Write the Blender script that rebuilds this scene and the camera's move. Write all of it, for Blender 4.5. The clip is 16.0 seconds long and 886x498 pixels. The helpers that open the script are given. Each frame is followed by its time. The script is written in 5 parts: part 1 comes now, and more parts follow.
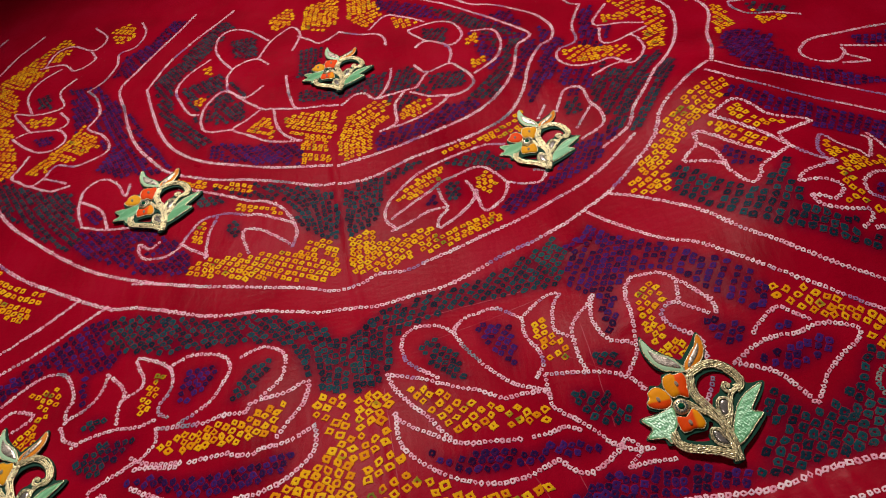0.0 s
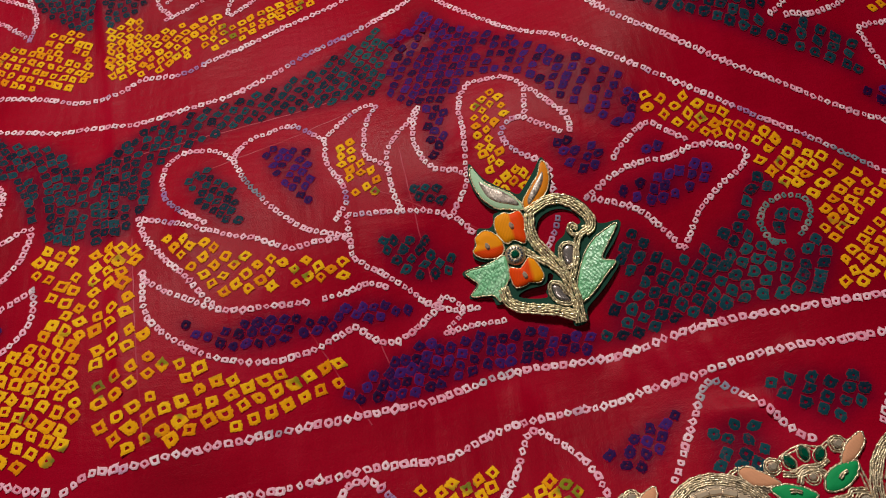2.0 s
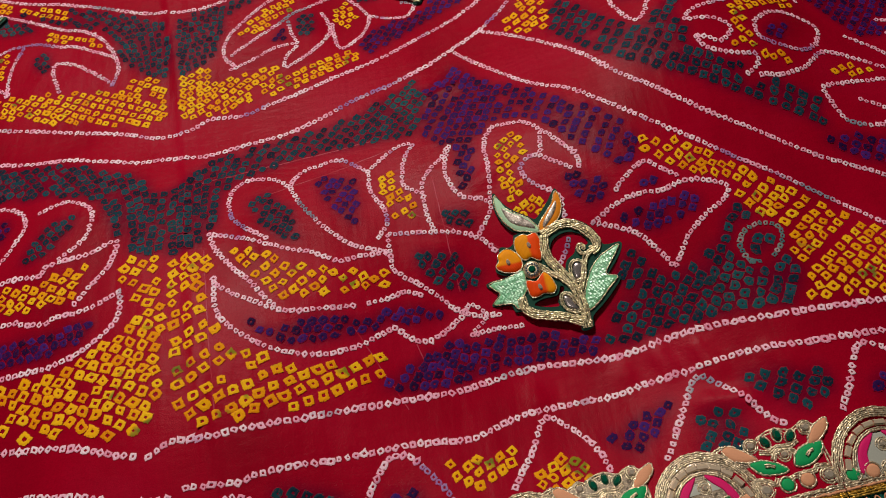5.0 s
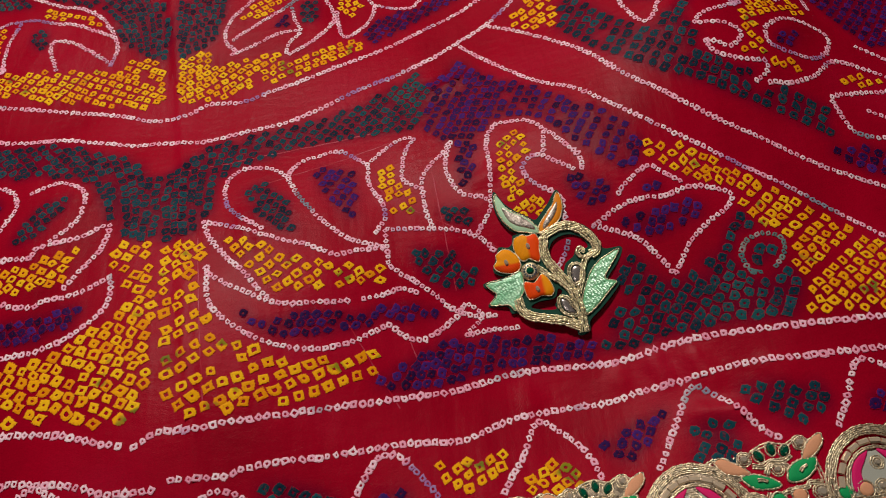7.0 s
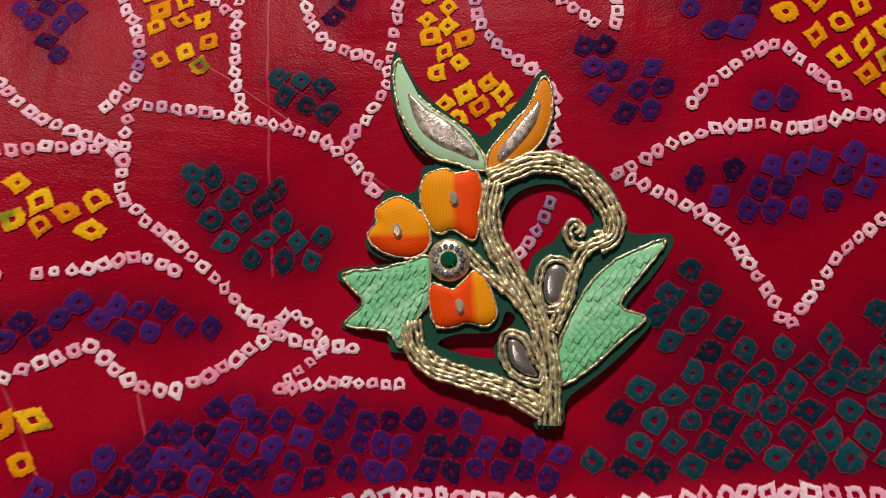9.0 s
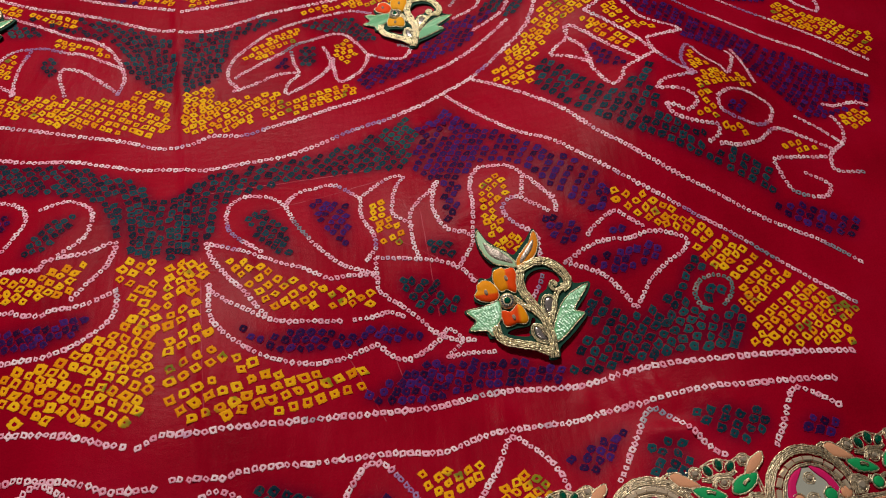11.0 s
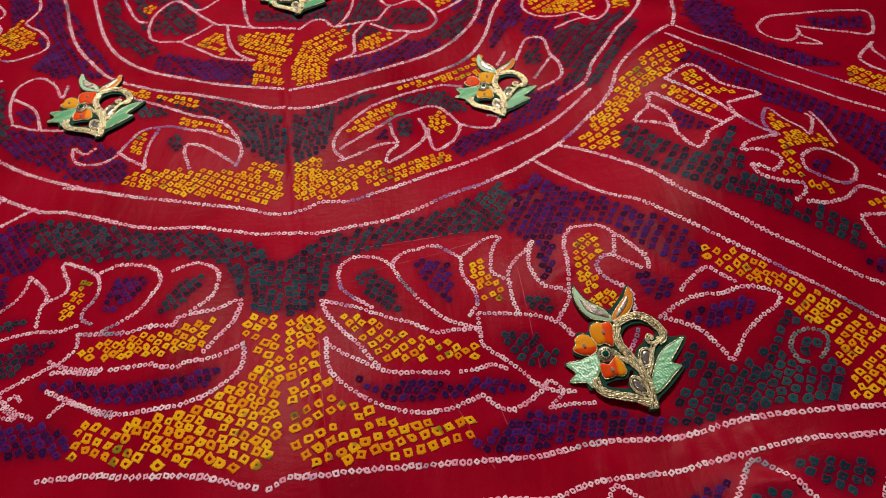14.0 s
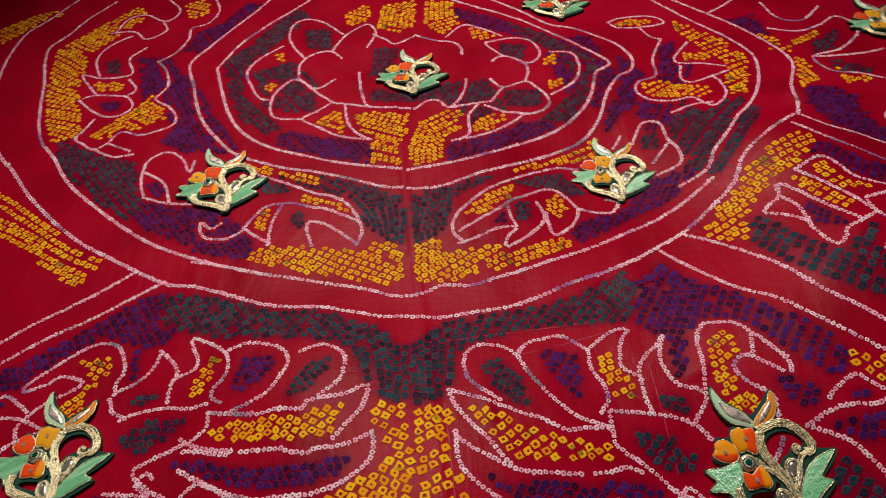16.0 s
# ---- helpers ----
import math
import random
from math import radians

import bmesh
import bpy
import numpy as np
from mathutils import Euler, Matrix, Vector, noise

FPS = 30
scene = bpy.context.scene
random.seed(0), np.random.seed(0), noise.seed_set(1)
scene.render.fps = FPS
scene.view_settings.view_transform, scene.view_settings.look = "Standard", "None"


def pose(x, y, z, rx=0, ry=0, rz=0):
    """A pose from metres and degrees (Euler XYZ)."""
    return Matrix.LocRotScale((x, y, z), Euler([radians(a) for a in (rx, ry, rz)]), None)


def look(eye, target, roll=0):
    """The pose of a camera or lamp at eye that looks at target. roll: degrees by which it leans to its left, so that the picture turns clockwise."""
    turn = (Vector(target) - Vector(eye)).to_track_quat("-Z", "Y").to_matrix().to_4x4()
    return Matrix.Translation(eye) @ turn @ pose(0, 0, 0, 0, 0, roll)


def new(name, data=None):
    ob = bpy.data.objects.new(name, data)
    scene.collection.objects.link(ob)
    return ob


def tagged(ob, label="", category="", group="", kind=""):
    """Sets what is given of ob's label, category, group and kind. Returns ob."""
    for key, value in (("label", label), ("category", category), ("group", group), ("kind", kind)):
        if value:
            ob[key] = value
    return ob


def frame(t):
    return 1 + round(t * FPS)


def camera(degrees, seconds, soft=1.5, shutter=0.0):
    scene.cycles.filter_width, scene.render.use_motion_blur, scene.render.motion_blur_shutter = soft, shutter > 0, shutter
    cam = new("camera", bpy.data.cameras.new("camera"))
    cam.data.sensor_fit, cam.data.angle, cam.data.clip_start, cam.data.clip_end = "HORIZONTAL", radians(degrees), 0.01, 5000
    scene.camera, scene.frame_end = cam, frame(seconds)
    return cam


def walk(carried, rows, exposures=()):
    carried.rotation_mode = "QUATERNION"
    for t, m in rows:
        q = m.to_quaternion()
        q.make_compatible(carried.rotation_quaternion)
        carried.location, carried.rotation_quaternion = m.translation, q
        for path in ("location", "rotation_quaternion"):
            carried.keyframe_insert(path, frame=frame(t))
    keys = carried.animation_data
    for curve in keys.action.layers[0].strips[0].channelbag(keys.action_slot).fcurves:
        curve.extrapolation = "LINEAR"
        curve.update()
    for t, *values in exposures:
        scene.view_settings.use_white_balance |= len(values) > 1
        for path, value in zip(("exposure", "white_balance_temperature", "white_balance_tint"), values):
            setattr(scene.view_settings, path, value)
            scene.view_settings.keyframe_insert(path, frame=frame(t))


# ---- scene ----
cam = camera(62.85, 16.0, 1.0, 0.2)
PATH = [  # seconds, eye, turn
    (0.0, 0.0984, -0.3498, 0.3571, 42.89, 9.38, -5.66),
    (0.5, 0.1107, -0.3428, 0.3475, 40.47, 9.09, -5.87),
    (1.0, 0.1317, -0.3262, 0.3155, 33.83, 7.36, -6.52),
    (1.5, 0.1506, -0.3016, 0.2883, 29.44, 5.54, -8.37),
    (2.0, 0.1595, -0.2866, 0.2695, 27.00, 5.06, -9.70),
    (2.5, 0.1584, -0.3051, 0.2820, 27.56, 4.53, -10.25),
    (3.0, 0.1510, -0.3258, 0.2972, 29.32, 4.66, -9.90),
    (3.5, 0.1502, -0.3317, 0.3060, 30.41, 4.74, -9.46),
    (4.0, 0.1489, -0.3280, 0.3019, 31.19, 4.85, -8.97),
    (4.2, 0.1481, -0.3269, 0.3052, 31.44, 4.83, -8.86),
    (6.5, 0.1356, -0.3282, 0.3068, 31.94, 3.80, -7.68),
    (7.0, 0.1425, -0.3216, 0.3039, 31.13, 3.05, -6.83),
    (7.5, 0.1608, -0.2761, 0.2527, 27.58, -0.05, -4.69),
    (8.0, 0.1839, -0.2259, 0.1900, 23.10, -2.72, -1.62),
    (8.5, 0.1838, -0.1965, 0.1430, 18.75, -3.12, -0.16),
    (8.7, 0.1842, -0.1897, 0.1302, 16.68, -2.20, 0.15),
    (10.8, 0.1253, -0.3412, 0.3252, 33.80, -1.77, -6.66),
    (11.0, 0.1234, -0.3444, 0.3284, 34.72, -1.37, -6.82),
    (11.5, 0.1151, -0.3499, 0.3311, 36.30, -0.44, -6.90),
    (12.0, 0.1176, -0.3542, 0.3454, 37.78, 0.45, -6.76),
    (12.5, 0.1135, -0.3562, 0.3502, 38.81, 0.96, -6.45),
    (13.0, 0.1038, -0.3583, 0.3491, 39.45, 1.50, -5.89),
    (13.5, 0.1023, -0.3568, 0.3467, 39.57, 1.98, -5.14),
    (14.0, 0.0972, -0.3593, 0.3481, 39.58, 2.42, -4.42),
    (14.5, 0.0917, -0.3557, 0.3431, 40.01, 2.78, -3.70),
    (15.0, 0.0913, -0.3499, 0.3495, 40.55, 3.17, -3.06),
    (15.5, 0.0735, -0.3367, 0.3539, 42.49, 3.35, -2.08),
    (16.0, 0.0554, -0.3404, 0.3612, 44.23, 4.40, 0.05),
]
walk(cam, [(t, pose(*p)) for t, *p in PATH], [(0.0, 0.0), (7.2, 0.0), (8.0, 0.12), (8.7, 0.22), (9.6, 0.16), (11.0, 0.0), (16.0, 0.0)])

# ---- light: a warm ceiling spot beyond the cloth, an added weak fill behind the camera, dim room ----
LAMP = (-0.27, 1.25, 2.02)
world = bpy.data.worlds.new("world")
scene.world = world
world.use_nodes = True
world.node_tree.nodes["Background"].inputs[0].default_value = (1.0, 0.93, 0.86, 1)
world.node_tree.nodes["Background"].inputs[1].default_value = 0.010


def area_lamp(name, eye, target, size, watts, colour):
    data = bpy.data.lights.new(name, "AREA")
    data.shape, data.size, data.energy, data.color = "DISK", size, watts, colour
    ob = new(name, data)
    ob.matrix_world = look(eye, target)
    return ob


spot = bpy.data.lights.new("ceiling_spot_light", "SPOT")
spot.energy, spot.color, spot.shadow_soft_size, spot.spot_size, spot.spot_blend = 212, (1.0, 0.93, 0.84), 0.13, radians(34), 1.0
new("ceiling_spot_light", spot).matrix_world = look(LAMP, (0.055, 0.07, 0))
# added fill with no visible source, only lifts the dark side
area_lamp("shop_lamp_light", (-0.55, -0.75, 2.05), (0.1, 0, 0), 0.5, 3, (1.0, 0.93, 0.85))
scene.view_settings.exposure = 0.0


# ---- materials ----
def material(name, colour, rough=0.5, metal=0.0, spec=0.5):
    m = bpy.data.materials.new(name)
    m.use_nodes = True
    b = m.node_tree.nodes["Principled BSDF"]
    b.inputs["Base Color"].default_value = (*colour, 1)
    b.inputs["Roughness"].default_value = rough
    b.inputs["Metallic"].default_value = metal
    b.inputs["Specular IOR Level"].default_value = spec
    return m, m.node_tree, b


def node(tree, kind, **values):
    n = tree.nodes.new(kind)
    for key, value in values.items():
        n.inputs[key.replace("_", " ")].default_value = value
    return n


def coords(tree):
    return tree.nodes.new("ShaderNodeTexCoord").outputs["Object"]


def world_coords(tree):
    return tree.nodes.new("ShaderNodeNewGeometry").outputs["Position"]


def ramp(tree, source, stops):
    r = tree.nodes.new("ShaderNodeValToRGB")
    while len(r.color_ramp.elements) < len(stops):
        r.color_ramp.elements.new(0.5)
    for e, (p, c) in zip(r.color_ramp.elements, stops):
        e.position, e.color = p, (*c, 1)
    tree.links.new(source, r.inputs[0])
    return r.outputs[0]


def mix(tree, fac, a, b):
    n = tree.nodes.new("ShaderNodeMix")
    n.data_type = "RGBA"
    for socket, value in ((n.inputs[0], fac), (n.inputs[6], a), (n.inputs[7], b)):
        if isinstance(value, (int, float)):
            socket.default_value = value
        elif isinstance(value, tuple):
            socket.default_value = (*value, 1)
        else:
            tree.links.new(value, socket)
    return n.outputs[2]


def bump(tree, bsdf, height, strength, distance, before=None):
    n = tree.nodes.new("ShaderNodeBump")
    n.inputs["Strength"].default_value, n.inputs["Distance"].default_value = strength, distance
    tree.links.new(height, n.inputs["Height"])
    if before:
        tree.links.new(before, n.inputs["Normal"])
    tree.links.new(n.outputs[0], bsdf.inputs["Normal"])
    return n.outputs[0]


def noise_tex(tree, where, scale, detail=4.0, stretch=None):
    n = node(tree, "ShaderNodeTexNoise", Scale=scale, Detail=detail)
    if stretch:
        mp = tree.nodes.new("ShaderNodeMapping")
        mp.inputs["Scale"].default_value = stretch
        mp.inputs["Rotation"].default_value = (0, 0, 0.35)
        tree.links.new(where, mp.inputs[0])
        where = mp.outputs[0]
    tree.links.new(where, n.inputs["Vector"])
    return n.outputs[0]


RED, RED_DEEP, RED_WORN = (0.385, 0.0008, 0.017), (0.28, 0.0007, 0.012), (0.43, 0.004, 0.027)


def cloth_material():
    m, tree, b = material("red_crepe", RED, 0.34, 0, 0.038)
    w = world_coords(tree)
    stain = ramp(tree, noise_tex(tree, w, 14, 5), [(0.3, RED_DEEP), (0.52, RED), (0.75, RED_WORN)])
    grain = ramp(tree, noise_tex(tree, w, 1400, 2), [(0.3, (0.72, 0.72, 0.72)), (0.7, (1, 1, 1))])
    mult = tree.nodes.new("ShaderNodeMix")
    mult.data_type, mult.blend_type = "RGBA", "MULTIPLY"
    mult.inputs[0].default_value = 0.6
    tree.links.new(stain, mult.inputs[6])
    tree.links.new(grain, mult.inputs[7])
    seep_shade = tree.nodes.new("ShaderNodeAttribute")
    seep_shade.attribute_name = "seep_shade"
    # the gaps' shade between puckered dots is put into the colour with the dye
    tree.links.new(mix(tree, seep_shade.outputs["Fac"], mult.outputs[2], (0.085, 0.0012, 0.020)), b.inputs["Base Color"])
    tree.links.new(ramp(tree, noise_tex(tree, w, 30, 4), [(0.3, (0.26, 0.26, 0.26)), (0.7, (0.40, 0.40, 0.40))]), b.inputs["Roughness"])
    b.inputs["Sheen Weight"].default_value = 0.0
    b.inputs["Sheen Tint"].default_value = (1, 0.35, 0.4, 1)
    first = bump(tree, b, noise_tex(tree, w, 60, 3, (1, 0.25, 1)), 0.5, 0.0020)
    second = bump(tree, b, noise_tex(tree, w, 260, 3, (0.35, 1, 1)), 0.32, 0.0006, first)
    bump(tree, b, noise_tex(tree, w, 2200, 1), 0.5, 0.00018, second)
    return m


def dye_material(name, stops, tint=None, rough=0.5, patch=(26, 0.58, 0.66)):
    """A dye colour that differs from dot to dot, blotched inside the dot."""
    m, tree, b = material(name, stops[0][1], rough, 0, 0.022)
    w = world_coords(tree)
    geo = tree.nodes.new("ShaderNodeNewGeometry")
    both = tree.nodes.new("ShaderNodeMath")
    both.operation = "ADD"
    tree.links.new(geo.outputs["Random Per Island"], both.inputs[0])
    tree.links.new(tree.nodes.new("ShaderNodeObjectInfo").outputs["Random"], both.inputs[1])
    part_of = tree.nodes.new("ShaderNodeMath")
    part_of.operation = "FRACT"
    tree.links.new(both.outputs[0], part_of.inputs[0])
    colour = ramp(tree, part_of.outputs[0], stops)
    if tint:
        where = ramp(tree, noise_tex(tree, w, patch[0], 2), [(patch[1], (0, 0, 0)), (patch[2], (0.85, 0.85, 0.85))])
        kind = ramp(tree, noise_tex(tree, w, 9, 1), [(0.49, tint[0]), (0.51, tint[1])])
        colour = mix(tree, where, colour, kind)
    blotch = ramp(tree, noise_tex(tree, w, 900, 3), [(0.56, (0, 0, 0)), (0.80, (0.5, 0.5, 0.5))])
    colour = mix(tree, blotch, colour, RED)
    rim = tree.nodes.new("ShaderNodeAttribute")
    rim.attribute_name = "bleed"
    fray = tree.nodes.new("ShaderNodeMath")
    fray.operation = "MULTIPLY_ADD"
    tree.links.new(noise_tex(tree, w, 1300, 2), fray.inputs[0])
    fray.inputs[1].default_value = 0.9
    tree.links.new(rim.outputs["Fac"], fray.inputs[2])
    soft = ramp(tree, fray.outputs[0], [(0.80, (0, 0, 0)), (1.0, (1, 1, 1))])
    tree.links.new(mix(tree, soft, colour, RED), b.inputs["Base Color"])
    bump(tree, b, noise_tex(tree, w, 1500, 2), 0.4, 0.0002)
    return m


CLOTH = cloth_material()
WHITE_DYE = dye_material("undyed_white", [(0.0, (0.86, 0.32, 0.46)), (0.4, (0.95, 0.51, 0.65)), (1.0, (0.97, 0.74, 0.81))], ((0.10, 0.20, 0.26), (0.26, 0.12, 0.36)))
YELLOW_DYE = dye_material("yellow_dye", [(0.0, (0.78, 0.26, 0.004)), (0.45, (0.90, 0.40, 0.006)), (1.0, (0.93, 0.52, 0.012))], ((0.13, 0.19, 0.015), (0.07, 0.15, 0.025)), patch=(75, 0.62, 0.70))
TEAL_DYE = dye_material("teal_dye", [(0.0, (0.006, 0.014, 0.030)), (0.5, (0.006, 0.034, 0.055)), (1.0, (0.009, 0.066, 0.088))], ((0.020, 0.006, 0.04), (0.012, 0.09, 0.10)), patch=(20, 0.60, 0.70))
PALE_DYE = dye_material("pale_teal_dye", [(0.0, (0.05, 0.16, 0.18)), (0.5, (0.16, 0.24, 0.22)), (1.0, (0.42, 0.30, 0.32))])
BLUE_DYE = dye_material("violet_dye", [(0.0, (0.018, 0.004, 0.034)), (0.5, (0.032, 0.008, 0.085)), (1.0, (0.055, 0.014, 0.150))], ((0.008, 0.010, 0.022), (0.06, 0.02, 0.17)), patch=(20, 0.60, 0.70))


def thread_material(name, colour, second=None, angle=0.0, scale=900, rough=0.58, split=None):
    """Satin stitch: fine parallel threads with a silky gloss."""
    m, tree, b = material(name, colour, rough, 0, 0.11)
    w = coords(tree)
    mp = tree.nodes.new("ShaderNodeMapping")
    mp.inputs["Rotation"].default_value = (0, 0, angle)
    tree.links.new(w, mp.inputs[0])
    wave = node(tree, "ShaderNodeTexWave", Scale=scale, Distortion=2.0, Detail=2.0)
    wave.bands_direction = "X"
    tree.links.new(mp.outputs[0], wave.inputs["Vector"])
    dark = tuple(c * 0.9 for c in colour)
    tone = ramp(tree, wave.outputs[1], [(0.1, dark), (0.6, colour)])
    if second:
        where = noise_tex(tree, mp.outputs[0], 170, 2, (1, 0.15, 1))
        edge = [(0.46, (0, 0, 0)), (0.54, (1, 1, 1))]
        if split:
            side = tree.nodes.new("ShaderNodeSeparateXYZ")
            tree.links.new(w, side.inputs[0])
            gain = tree.nodes.new("ShaderNodeMath")
            gain.operation = "MULTIPLY_ADD"
            gain.inputs[1].default_value, gain.inputs[2].default_value = 100, 0.5 - split[1] / 10
            tree.links.new(side.outputs[split[0]], gain.inputs[0])
            where = mix(tree, 0.35, gain.outputs[0], where)
        tone = mix(tree, ramp(tree, where, edge), tone, second)
    tree.links.new(tone, b.inputs["Base Color"])
    bump(tree, b, wave.outputs[1], 0.16, 0.0001)
    b.inputs["Sheen Weight"].default_value = 0.03
    return m


def gold_material(name, colour, rough=0.32):
    m, tree, b = material(name, colour, rough, 0.7)
    w = coords(tree)
    tree.links.new(ramp(tree, noise_tex(tree, w, 1100, 3), [(0.30, tuple(c * 0.45 for c in colour)), (0.50, colour), (0.72, tuple(min(1, c * 1.35) for c in colour))]), b.inputs["Base Color"])
    tree.links.new(ramp(tree, noise_tex(tree, w, 300, 2), [(0.3, (0.2, 0.2, 0.2)), (0.7, (0.48, 0.48, 0.48))]), b.inputs["Roughness"])
    bump(tree, b, noise_tex(tree, w, 2600, 2), 0.5, 0.0002)
    return m


GOLD = gold_material("antique_gold_wire", (0.92, 0.76, 0.48), 0.26)
GOLD_PALE = gold_material("pale_gold_wire", (0.86, 0.72, 0.48), 0.22)
GOLD_TRIM = gold_material("dull_gold_beads", (0.74, 0.60, 0.42), 0.27)
GOLD_BRIGHT = gold_material("bright_gold_braid", (0.78, 0.46, 0.08), 0.35)
GOLD_NET = gold_material("gold_net", (0.22, 0.17, 0.12), 0.5)
GREEN_FELT = material("bottle_green_felt", (0.003, 0.055, 0.034), 0.9)[0]
MINT = thread_material("mint_sequin_thread", (0.24, 0.66, 0.34), (0.40, 0.79, 0.48), 0.9, 1500, 0.22)
PALE_GREEN = thread_material("pale_green_satin", (0.54, 0.82, 0.54), None, 0.6, 600)
ORANGE = thread_material("orange_satin", (0.90, 0.28, 0.006), None, 0.4, 800)
FLAME, GLOW = (0.93, 0.075, 0.003), (0.95, 0.33, 0.004)
TOP_FLAME = thread_material("orange_and_red_satin", GLOW, FLAME, 0.1, 500, split=("X", 1.2))
SIDE_FLAME = thread_material("red_and_amber_satin", FLAME, GLOW, 1.3, 500, split=("Y", 5.0))
LOW_FLAME = thread_material("red_and_orange_satin", FLAME, GLOW, 0.2, 500, split=("X", 4.6))
ORANGE_RED = thread_material("red_orange_satin", FLAME, None, 0.1, 500)
AMBER = thread_material("amber_satin", (0.92, 0.40, 0.010), None, 1.3, 500)
PEACH = thread_material("peach_satin", (0.78, 0.36, 0.20), None, 0.7, 900)
EMERALD = thread_material("emerald_satin", (0.010, 0.36, 0.11), None, 0.3, 900)
MAGENTA = thread_material("magenta_satin", (0.74, 0.012, 0.15), None, 1.2, 900)
SILVER_GREY = thread_material("silver_grey_satin", (0.46, 0.46, 0.40), None, 0.8, 1000, 0.3)
SILVER_PINK = gold_material("silver_pink_wire", (0.82, 0.68, 0.60), 0.35)
TEAL_THREAD = thread_material("teal_gimp_thread", (0.004, 0.10, 0.075), None, 0.5, 700)
MIRROR_GLASS = material("mirror_glass", (0.62, 0.54, 0.52), 0.20, 0.8)[0]
for glossy, shine in ((MINT, 0.40), (PALE_GREEN, 0.35), (ORANGE, 0.25)):
    glossy.node_tree.nodes["Principled BSDF"].inputs["Specular IOR Level"].default_value = shine
BLUE_STONE = material("smoky_stone", (0.20, 0.23, 0.30), 0.12, 0.6)[0]
GREEN_STONE = material("green_stone", (0.001, 0.13, 0.07), 0.05, 0.35, 1.0)[0]
CLEAR_STONE = material("champagne_stone", (0.66, 0.56, 0.44), 0.10, 0.5)[0]
BUGLE = material("champagne_bugle_bead", (0.86, 0.68, 0.50), 0.12, 0.45)[0]


def dark_table_material():
    m, tree, b = material("dark_table", (0.012, 0.010, 0.011), 0.6)
    tree.links.new(ramp(tree, noise_tex(tree, coords(tree), 8, 4), [(0.3, (0.007, 0.006, 0.007)), (0.7, (0.02, 0.016, 0.017))]), b.inputs["Base Color"])
    return m


def plaster(name, colour):
    m, tree, b = material(name, colour, 0.85)
    tree.links.new(ramp(tree, noise_tex(tree, coords(tree), 3, 5), [(0.3, tuple(c * 0.85 for c in colour)), (0.7, colour)]), b.inputs["Base Color"])
    bump(tree, b, noise_tex(tree, coords(tree), 60, 3), 0.2, 0.003)
    return m


# ---- mesh helpers ----
def mesh_object(name, verts, faces, mat, parent=None, label="", smooth=False):
    me = bpy.data.meshes.new(name)
    me.from_pydata(verts, [], faces)
    me.materials.append(mat)
    if smooth:
        me.polygons.foreach_set("use_smooth", [True] * len(me.polygons))
    me.update()
    ob = new(name, me)
    if parent:
        ob.parent = parent
    if label:
        tagged(ob, label)
    return ob


def box(name, lo, hi, mat, parent=None):
    v = [(x, y, z) for x in (lo[0], hi[0]) for y in (lo[1], hi[1]) for z in (lo[2], hi[2])]
    f = [(0, 1, 3, 2), (4, 6, 7, 5), (0, 4, 5, 1), (2, 3, 7, 6), (0, 2, 6, 4), (1, 5, 7, 3)]
    return mesh_object(name, v, f, mat, parent)


def spline(points, step, closed=False):
    """Even points along a smooth curve through the given ones, with the direction at each."""
    p = [Vector((q[0], q[1])) for q in points]
    n = len(p)
    get = (lambda i: p[i % n]) if closed else (lambda i: p[0] * 2 - p[1] if i < 0 else p[-1] * 2 - p[-2] if i >= n else p[i])
    dense = []
    for i in range(n if closed else n - 1):
        a, b, c, d = get(i - 1), get(i), get(i + 1), get(i + 2)
        for k in range(8):
            t = k / 8
            dense.append(0.5 * (2 * b + (c - a) * t + (2 * a - 5 * b + 4 * c - d) * t * t + (3 * b - a - 3 * c + d) * t ** 3))
    dense.append(p[0].copy() if closed else p[-1])
    out, gone, want = [], 0.0, 0.0
    for a, b in zip(dense, dense[1:]):
        length = (b - a).length
        while length > 1e-9 and want <= gone + length:
            out.append((a.lerp(b, (want - gone) / length), (b - a).normalized()))
            want += step
        gone += length
    return out


def inside(x, y, poly):
    hit, j = False, len(poly) - 1
    for i in range(len(poly)):
        (xi, yi), (xj, yj) = poly[i], poly[j]
        if (yi > y) != (yj > y) and x < (xj - xi) * (y - yi) / (yj - yi) + xi:
            hit = not hit
        j = i
    return hit


SWELLS = [(0.060, -0.150, 7.0), (0.150, -0.175, -6.3), (0.255, -0.130, 14.3), (0.000, -0.020, -4.8), (0.215, -0.190, -15.3), (0.130, -0.040, -2.8), (0.290, 0.090, 26.9), (0.110, -0.230, -2.1), (-0.050, -0.100, 8.7), (0.180, -0.130, 4.2), (0.310, -0.030, 29.1), (0.310, -0.220, 9.3), (0.150, 0.080, -11.1), (0.000, -0.215, 12.7), (0.200, -0.080, 4.1)]  # places of the broad swells under the cloth, and their mm

def swell(x, y):
    return sum(up / 1000 * math.exp(-((x - a) ** 2 + (y - b) ** 2) / 0.005) for a, b, up in SWELLS)


FOLDS = [(233, -201, 240, -218, 1.3), (250, -203, 258, -225, 1.3), (243, -232, 270, -237, 2.2), (217, -206, 220, -217, 0.9), (278, -215, 288, -228, 1.2), (176, -207, 179, -220, 0.8), (154, -34, 174, -24, 1.6), (169, -105, 185, -92, 1.2), (51, -102, 55, -135, 1.0)]  # soft short folds: both ends and the height, in mm


